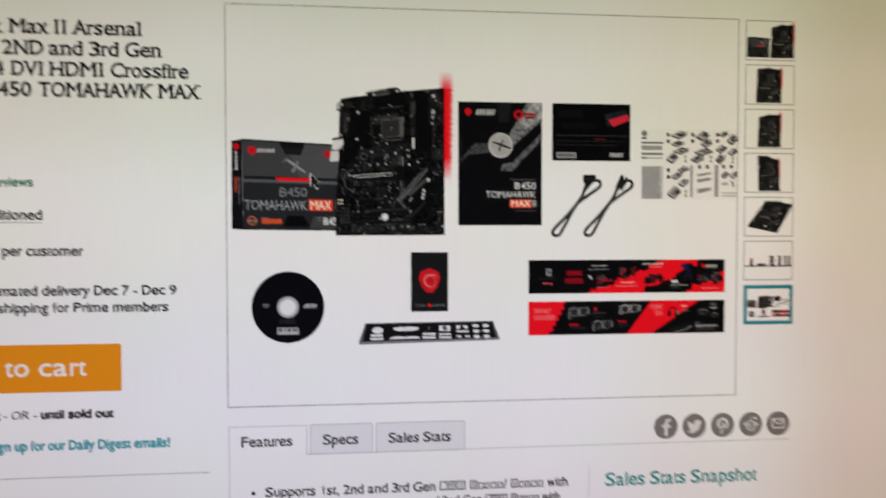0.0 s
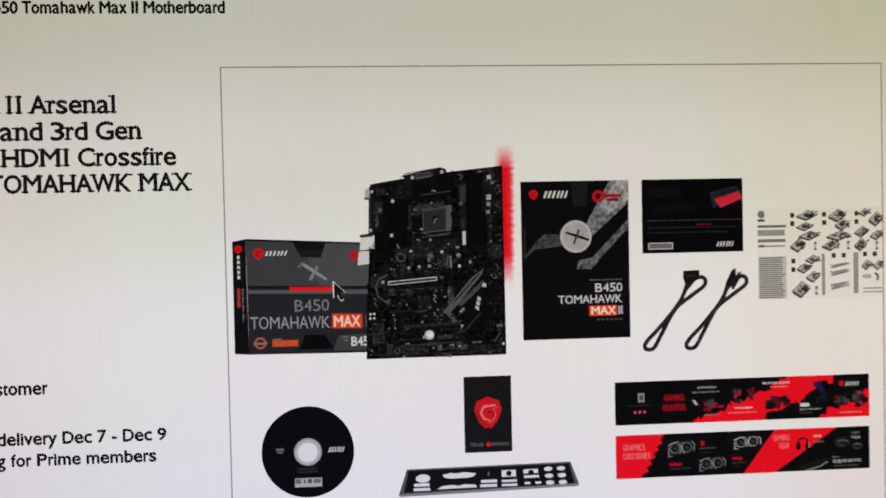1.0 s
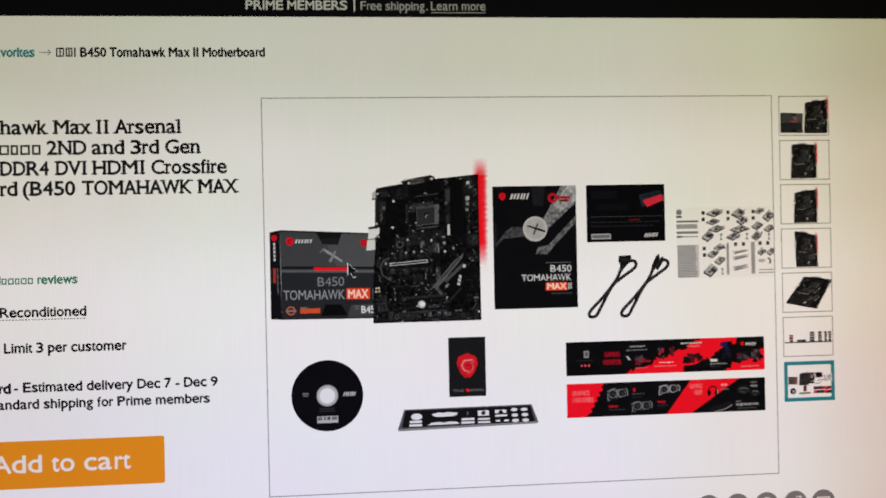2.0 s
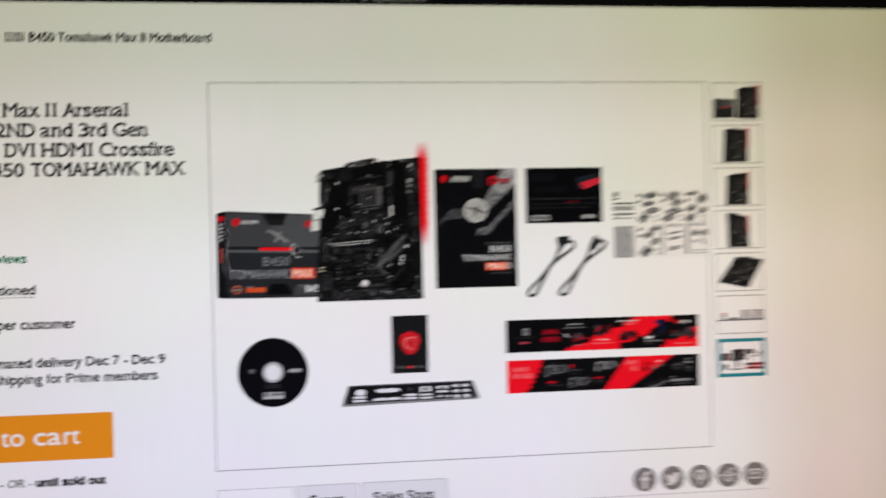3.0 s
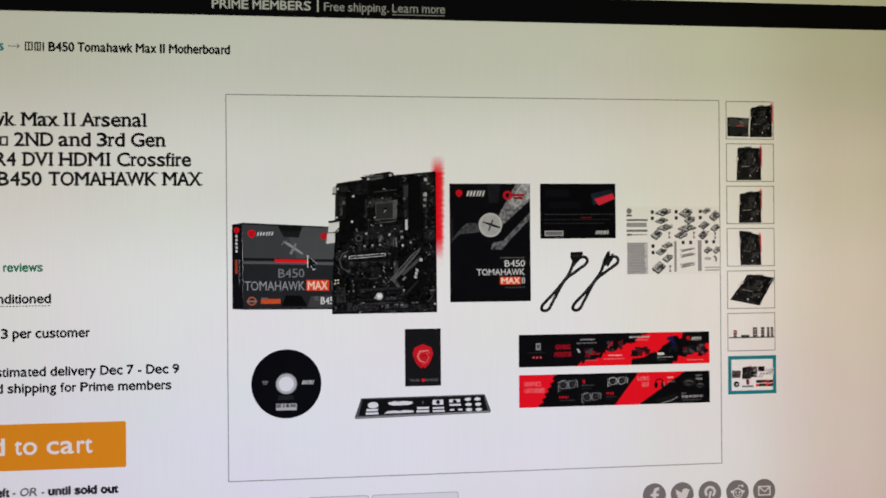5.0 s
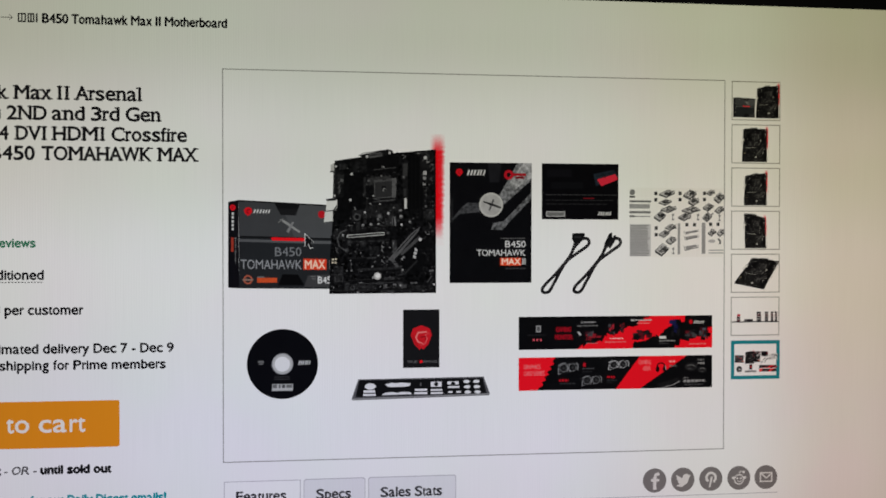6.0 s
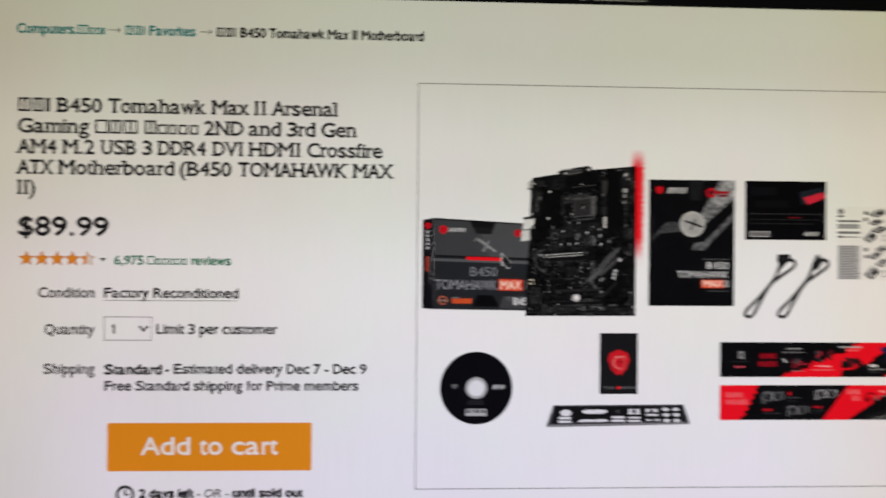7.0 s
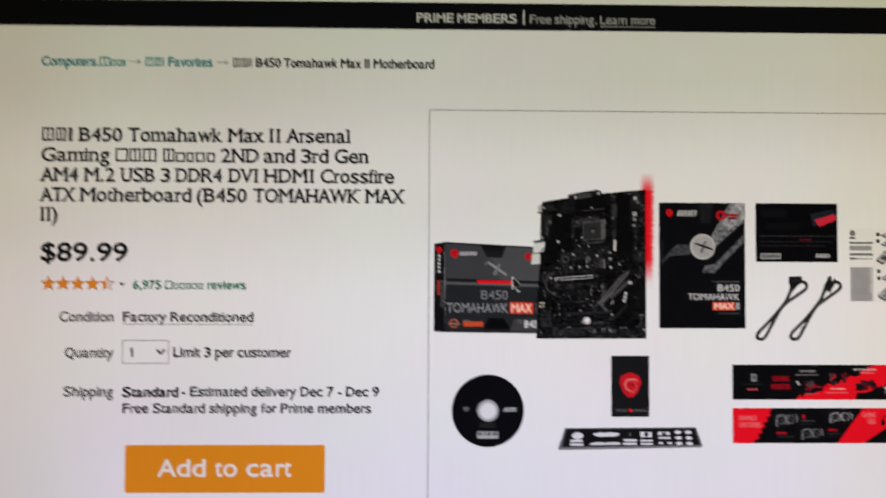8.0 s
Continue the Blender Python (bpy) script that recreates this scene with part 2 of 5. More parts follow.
            l, r, tall = min(v[0] for v in verts), max(v[0] for v in verts), max(v[1] for v in verts)
            if ch in THIN or r - l < 0.15:
                f = s * (1.15 if ch in "(),$!" else 1.0)
                ua, ub = (ua + ub - f * (r - l)) / 2, (ua + ub + f * (r - l)) / 2
            f = (ub - ua) / (r - l)
            d = bold * s
            for j, (du, dv) in enumerate(((0, 0), (-d, 0), (d, 0), (0, d), (0, -d)) if bold else ((0, 0),)):
                n = len(self.verts)
                for a, b in verts:
                    if ch.isdigit():
                        b *= CAP / tall
                    elif ch.islower():
                        b = b * XGAIN if b < XH else CAP * 0.725 + (b - XH) * (1.0 - 0.725) * CAP / (CAP - XH)
                    put(ua + (a - l) * f + du, base + b * s + dv, -0.00001 * j)
                for face in faces:
                    self.faces.append([n + i for i in face])
                    self.slots.append(self.slot(m))
            if slab:
                t, w = 0.10 * cap, 0.13 * cap
                for where, level in SERIFS.get(ch, ()):
                    c = ua + 0.055 * cap + where * (ub - ua - 0.11 * cap)
                    v = base + {"b": 0, "t": cap - t, "l": cap - t, "x": 0.725 * cap - t}[level]
                    lo, hi = (c - 2 * w, c + 0.4 * w) if level in "lx" else (c - 1.5 * w, c + 1.5 * w)
                    bar(lo, v, hi, v + t, -0.00006)
        return self

    def make(self, name, parent, label="", kind=""):
        me = bpy.data.meshes.new(name)
        me.from_pydata(self.verts, [], self.faces)
        for m in self.mats:
            me.materials.append(m)
        me.polygons.foreach_set("material_index", self.slots)
        me.update()
        ob = new(name, me)
        adopt(ob, parent)
        return tagged(ob, label, kind=kind)


GLYPHS = {}


def glyphs(text):
    """Outlines of a run of writing in the built-in font, size 1: vertices and faces."""
    if text not in GLYPHS:
        cu = bpy.data.curves.new("writing", "FONT")
        cu.body, cu.size, cu.resolution_u, cu.fill_mode = text, 1.0, 3, "FRONT"
        ob = new("writing", cu)
        dg = bpy.context.evaluated_depsgraph_get()
        me = bpy.data.meshes.new_from_object(ob.evaluated_get(dg))
        GLYPHS[text] = ([(v.co.x, v.co.y) for v in me.vertices], [list(p.vertices) for p in me.polygons])
        bpy.data.objects.remove(ob)
        bpy.data.curves.remove(cu)
        bpy.data.meshes.remove(me)
    return GLYPHS[text]


CAP = max(v[1] for v in glyphs("H")[0])
XH = max(v[1] for v in glyphs("x")[0])
XGAIN = 0.725 * CAP / XH
# widths of the page's letters, in thousandths
ADVANCE = {ch: w for w, chars in ((222, "ijl"), (278, " !,./Ift"), (333, "()-r"), (500, "Jckszvxy"), (556, "L$abdeghnopqu"), (611, "FTZ"),
                                  (667, "ABEKPSVXY"), (722, "CDHNRUw"), (778, "GOQ"), (833, "Mm"), (944, "W")) for ch in chars}
THIN = "Iil.,!()1-/$"
SERIFS = {"H": ((0, "b"), (1, "b"), (0, "t"), (1, "t")), "I": ((0.5, "b"), (0.5, "t")), "M": ((0, "b"), (1, "b"), (0, "t"), (1, "t")), "A": ((0, "b"), (1, "b")),
          "T": ((0.5, "b"),), "D": ((0, "b"), (0, "t")), "B": ((0, "b"), (0, "t")), "R": ((0, "b"), (0, "t")), "X": ((0, "b"), (1, "b"), (0, "t"), (1, "t")),
          "N": ((0, "b"), (0, "t"), (1, "t")), "K": ((0, "b"), (0, "t"), (1, "t")), "V": ((0, "t"), (1, "t")), "W": ((0, "t"), (1, "t")), "U": ((0, "t"), (1, "t")),
          "h": ((0, "b"), (1, "b"), (0, "l")), "k": ((0, "b"), (0, "l"), (1, "b")), "n": ((0, "b"), (1, "b"), (0, "x")), "m": ((0, "b"), (0.5, "b"), (1, "b"), (0, "x")),
          "r": ((0, "b"), (0, "x")), "i": ((0.5, "b"), (0.5, "x")), "l": ((0.5, "b"), (0.5, "l")), "f": ((0.4, "b"),), "d": ((1, "l"),), "b": ((0, "l"),), "x": ((0, "b"), (1, "b"), (0, "x"), (1, "x"))}


def side(ch):
    """The gaps at a letter's two sides, in thousandths."""
    if ch in "AVWXYTvwxy/":
        return 6, 6
    if ch in "KRkr":
        return 66, 4
    if ch in "ft":
        return 14, 14
    if ch in "CGOQceosS":
        return 38, 38
    if ch in "adgq":
        return 34, 62
    if ch in "bp":
        return 62, 34
    if ch in "EFLPDB":
        return 72, 40
    if ch.isdigit():
        return 36, 36
    return 66, 66


# ---- the room: plain walls that close the place ----
RX0, RX1, RY0, RY1, RH = -1.6, 1.7, -2.6, 0.046, 2.4


def slab(name, label, m, *ends):
    bm = bmesh.new()
    box_mesh(bm, *ends)
    return tagged(from_bm(name, bm, [m]), label, "wall" if "wall" in name else name, kind="structure")


slab("floor", "dark grey carpeted floor of a dim room", CARPET, RX0 - 0.1, RY0 - 0.1, -0.1, RX1 + 0.1, RY1 + 0.1, 0)
slab("ceiling", "plain off-white painted ceiling", CEIL, RX0 - 0.1, RY0 - 0.1, RH, RX1 + 0.1, RY1 + 0.1, RH + 0.1)
slab("wall_north", "plain painted wall behind the monitor", PAINT, RX0 - 0.1, RY1, 0, RX1 + 0.1, RY1 + 0.1, RH)
slab("wall_south", "plain painted wall of a dim room", PAINT, RX0 - 0.1, RY0 - 0.1, 0, RX1 + 0.1, RY0, RH)
slab("wall_west", "plain painted wall of a dim room", PAINT, RX0 - 0.1, RY0, 0, RX0, RY1, RH)
slab("wall_east", "plain painted wall of a dim room", PAINT, RX1, RY0, 0, RX1 + 0.1, RY1, RH)

# ---- the monitor ----
SU0, SU1, SV0, SV1 = -273.0, 323.0, -261.0, 75.0
monitor = new("monitor")
monitor.location = (0.025, 0.02, Z0 + SV0 / 1000 - 0.012)
tagged(monitor, "black flat monitor on the wall showing a shop page", "monitor")
bm = bmesh.new()
x0, x1, z0, z1 = SU0 / 1000, SU1 / 1000, Z0 + SV0 / 1000, Z0 + SV1 / 1000
box_mesh(bm, x0 - 0.009, 0.002, z0 - 0.012, x1 + 0.009, 0.03, z1 + 0.009, 0.003)
from_bm("housing", bm, [PLASTIC], monitor, "black plastic monitor back shell")
bm = bmesh.new()
box_mesh(bm, 0.025 - 0.12, 0.028, z0 + 0.06, 0.025 + 0.12, RY1, z1 - 0.06, 0.004)
from_bm("wall_mount", bm, [PLASTIC], monitor)
for name, ends in (("bezel", (x0 - 0.009, z1, x1 + 0.009, z1 + 0.009)), ("bezel", (x0 - 0.009, z0 - 0.012, x1 + 0.009, z0)),
                   ("bezel", (x0 - 0.009, z0, x0, z1)), ("bezel", (x1, z0, x1 + 0.009, z1))):
    bm = bmesh.new()
    box_mesh(bm, ends[0], -0.0015, ends[1], ends[2], 0.004, ends[3], 0.0008)
    from_bm(name, bm, [PLASTIC], monitor)
bm = bmesh.new()
box_mesh(bm, x0, 0, z0, x1, 0.0035, z1)
from_bm("screen", bm, [WHITE], monitor, "lit white panel, warm viewing-angle falloff painted in")

# ---- the page: top bar and trail ----
s = Sheet(1).rect(SU0 + 1, 20.0, SU1 - 1, 26.7, lit(15, 14, 18))
bar = s.make("top_bar", monitor, "black bar across the page")
LIGHT, SOFT_WHITE = lit(214, 214, 214), lit(178, 178, 178)
Sheet(2).words("PRIME MEMBERS", -3.2, 21.75, 21.4, 2.2, LIGHT, bold=0.02).make("writing", bar, "bold white capitals")
Sheet(2).rect(22.98, 21.35, 23.38, 25.05, LIGHT).make("divider", bar)
Sheet(2).words("Free shipping.", 24.72, 21.7, 41.3, 2.15, SOFT_WHITE, bold=0.005).make("writing", bar, "white writing")
Sheet(2).words("Learn more", 42.2, 21.7, 55.85, 2.15, SOFT_WHITE, bold=0.005).rect(42.2, 21.02, 55.85, 21.2, SOFT_WHITE).make("link", bar, "underlined white link")

trail = Sheet(1).words("[MNI] B450 Tomahawk Max II Motherboard", -48.25, 10.2, 1.05, 2.2, INK, bold=0.034).make("page_trail", monitor, "small dark writing above the heading")
Sheet(1).words("Computers.[Wnnt]", -94.55, 10.15, -74.4, 2.2, TEAL, bold=0.034).make("link", trail, "teal link")
Sheet(1).words("[MNI] Favorites", -69.6, 10.2, -53.25, 2.2, TEAL, bold=0.034).make("link", trail, "teal link")
for u in (-73.5, -52.2):
    a = Sheet(1).rect(u, 11.16, u + 2.8, 11.36, GREY).stroke([(u + 2.1, 11.85), (u + 2.8, 11.26), (u + 2.1, 10.65)], 0.2, GREY, 1)
    a.make("arrow", trail)

# ---- heading and price ----
# each word with the places of its two ends, in 0.1338 mm from the left margin
head = None
for base, words in ((-8.35, "[MNI] 0 55 B450 68 144 Tomahawk 156 324 Max 338 400 II 411 432 Arsenal 443 557"),
                    (-13.3, "Gaming 0 122 [ANO] 133 207 [Nyzon] 219 313 2ND 324 392 and 402 458 3rd 470 519 Gen 531 591"),
                    (-18.2, "AM4 0 66 M.2 79 132 USB 145 204 3 216 232 DDR4 244 326 DVI 340 392 HDMI 404 494 Crossfire 506 639"),
                    (-23.05, "ATX 0 60 Motherboard 72 271 (B450 283 371 TOMAHAWK 384 576 MAX 589 657"), (-27.85, "II) 0 28")):
    s, bits = Sheet(1), words.split()
    for word, lo, hi in zip(bits[::3], bits[1::3], bits[2::3]):
        s.words(word, -94.2 + 0.1338 * int(lo), base, -94.2 + 0.1338 * int(hi), 3.3, INK, bold=0.024, slab=True)
    if head is None:
        head = s.make("heading", monitor, "large dark product heading in five lines")
    else:
        s.make("heading_line", head)
Sheet(1).words("$89.99", -93.6, -37.5, -73.15, 4.35, lit(26, 25, 28), bold=0.026).make("price", monitor, "large dark price in figures")


def star(s, cu, cv, r, m, up=0, half=False):
    pts = [(cu + q * math.sin(radians(36 * k)), cv + q * math.cos(radians(36 * k))) for k, q in ((k, r if k % 2 == 0 else 0.45 * r) for k in range(10))]
    if half:
        pts = [p for p in pts if p[0] <= cu + 0.01]
    return s.poly(pts, m, up)


stars = Sheet(1).poly([(-75.05, -43.05), (-73.55, -43.05), (-74.3, -43.85)], INK).make("rating", monitor, "row of five orange stars with a caret")
for k in range(5):
    s = Sheet(1)
    cu = -91.95 + 3.52 * k
    star(s, cu, -43.3, 1.95, lit(196, 112, 40))
    star(s, cu, -43.3, 1.6, lit(240, 148, 40) if k < 4 else lit(236, 232, 226), 1)
    if k == 4:
        star(s, cu, -43.3, 1.6, lit(240, 148, 40), 2, half=True)
    s.make("star", stars, "half-filled orange star" if k == 4 else "")
reviews = Sheet(1).words("6,975 [Anozon] reviews", -71.65, -44.5, -44.45, 2.05, lit(62, 128, 98), bold=0.034).make("review_link", monitor, "green link with the number of reviews")

# ---- the order form ----
cond = Sheet(1).words("Condition", -89.1, -52.4, -76.25, 2.3, GREY, bold=0.034).make("condition_row", monitor, "grey and dark writing in a row")
s = Sheet(1).words("Factory Reconditioned", -73.9, -52.35, -42.6, 2.25, INK, bold=0.03)
for k in range(42):
    u = -73.9 + 31.3 * k / 42
    s.rect(u, -53.12, u + 0.5, -52.92, INK)
s.make("writing", cond, "dark writing underlined with dashes")
qty = Sheet(1).words("Quantity", -87.6, -61.05, -76.1, 2.3, GREY, bold=0.034).make("quantity_row", monitor, "grey writing beside a number box")
s = Sheet(1).frame_of(-73.9, -62.45, -62.85, -56.95, 0.22, lit(158, 156, 160)).words("1", -72.4, -60.95, -71.3, 2.3, INK, bold=0.09)
s.stroke([(-65.7, -59.1), (-64.7, -60.15), (-63.75, -59.1)], 0.6, INK).make("number_box", qty, "outlined box with a one and a chevron")
Sheet(1).words("Limit 3 per customer", -61.65, -60.9, -33.4, 2.3, INK, bold=0.03).make("writing", qty, "dark writing")
ship = Sheet(1).words("Shipping", -87.8, -70.4, -76.05, 2.3, GREY, bold=0.034).make("shipping_row", monitor, "grey and dark writing in two lines")
Sheet(1).words("Standard", -73.7, -70.5, -60.45, 2.25, INK, bold=0.045).make("writing", ship, "bold dark word")
Sheet(1).words("- Estimated delivery Dec 7 - Dec 9", -59.45, -70.35, -11.98, 2.25, INK, bold=0.03).make("writing", ship)
Sheet(1).words("Free Standard shipping for Prime members", -73.6, -74.35, -13.9, 2.2, INK, bold=0.03).make("writing", ship)
button = Sheet(1).rounded(-72.9, -93.5, -24.9, -82.05, 0.5, ORANGE).make("cart_button", monitor, "orange button with large white writing")
Sheet(2).words("Add to cart", -64.95, -89.55, -33.0, 4.05, lit(250, 244, 236), bold=0.016).make("writing", button, "large white writing")
# the form sits a quarter of a millimetre higher
for row in (stars, reviews, cond, qty, ship, button):
    row.location.z += 0.00025
left = Sheet(1).ring(-68.65, -98.75, 1.5, 2.2, INK).stroke([(-68.65, -97.4), (-68.65, -98.8), (-67.7, -98.8)], 0.55, INK).make("time_left", monitor, "clock sign and small writing")
Sheet(1).words("2 days left", -65.3, -99.5, -52.7, 1.95, INK, bold=0.06).make("writing", left, "bold dark writing")
Sheet(1).words("- OR -", -51.9, -99.5, -44.6, 1.9, GREY, lean=0.2).make("writing", left, "grey slanted writing")
Sheet(1).words("until sold out", -43.4, -99.5, -26.98, 1.95, INK, bold=0.06).make("writing", left, "bold dark writing")
Sheet(1).words("Sign up for our Daily Digest emails!", -55.6, -107.1, -13.9, 2.2, lit(40, 158, 168), bold=0.04).make("mail_link", monitor, "bright teal link")
Sheet(1).rect(-94.0, -113.82, -4.45, -113.62, lit(178, 174, 180)).make("rule", monitor, "thin grey line")

# ---- product photo border, thumbnails ----
Sheet(1).frame_of(0, -97.9, 130, 0, 0.24, lit(158, 157, 156)).make("photo_border", monitor, "thin grey border round the product photo")

# ---- pictured goods ----
D10, D20, D30, D45, D60, D80 = (lit(c, c, c + 2) for c in (10, 20, 30, 45, 60, 80))
G110, G150, G190, G225 = (lit(c, c, c) for c in (112, 150, 190, 225))


def emblem(s, cu, cv, r, up=0):
    """A small red shield."""
    s.poly([(cu + x * r, cv + y * r) for x, y in ((-0.7, 0.9), (0, 1.1), (0.7, 0.9), (1.05, 0.3), (0.95, -0.3), (0.5, -0.85), (0, -1.25), (-0.5, -0.85), (-0.95, -0.3), (-1.05, 0.3))], lit(226, 22, 36), up)
    s.stroke([(cu + 0.55 * r, cv + 0.45 * r), (cu - 0.2 * r, cv + 0.35 * r), (cu - 0.4 * r, cv - 0.15 * r), (cu + 0.25 * r, cv - 0.5 * r)], 0.24 * r, lit(120, 14, 26), up + 1)


def mark(s, u0, v0, u1, v1, m, up=0, lean=0.35):
    """A maker's mark as slanted plain bars."""
    w, h = u1 - u0, v1 - v0
    for a, b in ((0.0, 0.09), (0.18, 0.27), (0.36, 0.45), (0.56, 0.64), (0.71, 0.79), (0.89, 0.97)):
        s.poly([(u0 + a * w, v0), (u0 + b * w, v0), (u0 + b * w + lean * h, v1), (u0 + a * w + lean * h, v1)], m, up)


# retail box
s = Sheet(1).poly([(1.3, -32.95), (3.75, -32.5), (3.95, -54.5), (1.25, -54.3)], lit(16, 15, 20, 0.15, 900))
box = s.make("box_picture", monitor, "picture of a black and grey retail box")
s = Sheet(1).poly([(3.75, -32.5), (27.4, -33.7), (27.1, -41.95), (3.88, -41.35)], lit(66, 67, 70, 0.06, 300))
s.poly([(14.0, -33.05), (27.4, -33.7), (27.1, -41.95), (17.5, -41.7)], lit(80, 81, 84, 0.05, 300), 1)
s.poly([(3.75, -32.45), (27.4, -33.65), (27.4, -34.0), (3.75, -32.85)], D30, 2)
s.make("front_panel", box, "grey upper front of the box")
s = Sheet(4).poly([(12.6, -33.15), (18.9, -33.5), (17.9, -36.3), (14.2, -36.15)], D20)
s.poly([(13.3, -34.6), (18.4, -34.7), (17.85, -36.2), (14.25, -36.1)], D30, 1)
s.make("cut_out", box, "dark cut-out in the upper front")
s = Sheet(1).poly([(3.88, -41.35), (27.1, -41.95), (27.0, -54.75), (3.95, -54.5)], lit(38, 40, 43, 0.08, 300))
s.poly([(3.9, -41.4), (27.1, -42.0), (27.1, -42.35), (3.9, -41.8)], D20, 1)
s.make("front_panel", box, "dark lower front of the box")
s = Sheet(2).poly([(3.9, -42.2), (27.1, -42.7), (27.1, -43.45), (3.9, -42.85)], lit(92, 93, 96))
s.poly([(11.8, -41.75), (20.6, -41.95), (20.7, -42.75), (12.0, -42.55)], RED, 1)
s.make("stripe", box, "grey stripe with a red middle")
Sheet(2).poly([(14.6, -51.0), (18.4, -51.1), (20.0, -53.8), (13.4, -53.8)], D10).make("cut_out", box, "black cut-out at the foot")
s = Sheet(2).poly([(20.9, -51.3), (27.0, -51.1), (27.0, -54.3), (19.9, -54.2)], lit(66, 66, 68))
s.make("corner_panel", box, "grey slanted corner panel")
s = Sheet(6)
emblem(s, 6.25, -35.3, 0.95)
mark(s, 7.5, -35.75, 11.5, -34.85, G225)
s.disc(24.35, -36.0, 0.95, lit(196, 26, 40), n=20)
for k in range(5):
    s.rect(2.25, -36.2 - k * 0.95, 2.75, -35.6 - k * 0.95, G225)
emblem(s, 2.5, -34.4, 0.7)
s.poly([(2.1, -41.8), (2.7, -41.8), (2.7, -45.4), (2.1, -45.4)], lit(170, 60, 45, 0.3, 2500))
for k in range(12):
    s.rect(3.05, -42.2 - k * 0.55, 3.35 - 0.1 * (k % 3), -41.9 - k * 0.55, G150)
s.make("emblem", box, "red shields and pale marks")
s = Sheet(6).stroke([(14.1, -37.3), (15.2, -37.9), (18.95, -40.5)], [0.2, 0.65, 0.5], G150)
s.stroke([(17.3, -37.9), (16.7, -39.0), (15.9, -40.5)], [0.5, 0.6, 0.7], lit(132, 132, 134), 1).stroke([(13.6, -38.1), (14.9, -37.1)], 0.35, G110, 1)
s.make("aircraft_sign", box, "grey crossed aircraft sign")
s = Sheet(6).words("B450", 12.8, -46.45, 19.3, 2.2, lit(130, 132, 136), bold=0.0)
s.words("TOMAHAWK", 4.4, -49.6, 19.4, 2.3, lit(156, 158, 162), bold=0.0, tilt=-0.01)
s.poly([(19.8, -47.05), (25.55, -47.2), (25.5, -49.95), (19.75, -49.85)], lit(226, 66, 38))
s.words("MAX", 20.2, -49.55, 25.1, 2.05, lit(255, 214, 190), 1, bold=0.025).rect(26.2, -49.75, 26.5, -47.4, G110)
s.words("B45", 23.4, -53.3, 26.6, 1.7, G225, bold=0.02).rect(21.6, -51.7, 22.8, -51.45, G110).rect(21.9, -52.3, 22.8, -52.05, G110)
s.make("writing", box, "grey and orange writing on the box")
s = Sheet(6).ring(6.2, -52.3, 0.75, 1.15, lit(176, 92, 70), n=16).rect(4.9, -52.55, 7.5, -52.15, lit(150, 120, 108), 1)
s.rect(8.45, -53.05, 13.3, -51.85, lit(214, 84, 44, 0.15, 1200)).rect(8.5, -51.8, 10.2, -51.5, G110).make("badge", box, "small orange and brown badges")

# main circuit board, drawn on a grid of about a twentieth of a millimetre
rnd = random.Random(7)


def on(x, y):
    return (26.23 + 0.04867 * (x - 22), -19.5 - 0.0493 * (y - (0.0167 * (y - 88) / 737 - 0.004) * (572 - x) - 88))


def shape(s, pts, m, up=0):
    return s.poly([on(*p) for p in pts], m, up)


def patch(s, x0, y0, x1, y1, m, up=0):
    return shape(s, [(x0, y0), (x1, y0 - 0.06 * (x1 - x0)), (x1, y1 - 0.06 * (x1 - x0)), (x0, y1)], m, up)


def dot(s, x, y, r, m, up=0, n=12):
    return s.disc(*on(x, y), r * 0.049, m, up, n=n)


def seam(s, pts, w, m, up=0):
    return s.stroke([on(*p) for p in pts], w * 0.049, m, up)


def dark(c, vary=0.0, size=900):
    return lit(c, c, c + 1, vary, size)


s = shape(Sheet(9), [(45, 162), (60, 150), (165, 131), (340, 108), (572, 86), (574, 825), (22, 834), (25, 650), (38, 470), (40, 345)], dark(13, 1.6, 1300))
board = s.make("board_picture", monitor, "picture of a black main circuit board")
s = shape(Sheet(10), [(47, 168), (60, 158), (96, 158), (96, 335), (43, 340)], dark(20, 0.5, 1200))
seam(s, [(52, 172), (47, 332)], 4, dark(58), 1)
for k in range(9):
    patch(s, 70, 232 + 10 * k, 82 - 2 * (k % 3), 238 + 10 * k, dark(78 + 20 * (k % 2)), 1)
dot(dot(s, 57, 178, 6, G190, 2), 49, 329, 6, G190, 2)
s.make("port_cover", board, "black port cover with pale marks")
s = shape(Sheet(10), [(97, 168), (130, 150), (215, 138), (218, 440), (40, 452), (40, 398), (97, 340)], dark(11, 0.5, 900))
shape(s, [(135, 150), (175, 138), (205, 170), (180, 185), (140, 175)], dark(24, 0.5, 1500), 1)
dot(dot(dot(s, 137, 217, 7, G190, 2), 130, 350, 7, G190, 2), 155, 397, 5, G110, 2)
s.make("heatsink", board, "matt black heat sink")
s = shape(Sheet(11), [(175, 118), (325, 88), (348, 95), (353, 126), (372, 120), (375, 200), (215, 216), (205, 150)], dark(12, 0.4, 900))
shape(s, [(182, 119), (322, 92), (340, 97), (338, 112), (200, 142), (186, 134)], dark(24, 0.3, 1500), 1)
shape(s, [(228, 121), (296, 108), (296, 124), (230, 137)], dark(62, 0.5, 3000), 2)
dot(dot(s, 216, 127, 7, G190, 3), 332, 107, 7, G190, 3)
seam(s, [(290, 180), (300, 178), (306, 184)], 4, G150, 3)
s.make("heatsink", board, "matt black heat sink with two screws")
s = shape(Sheet(11), [(214, 226), (371, 214), (373, 365), (217, 374)], dark(14, 0.7, 1500))
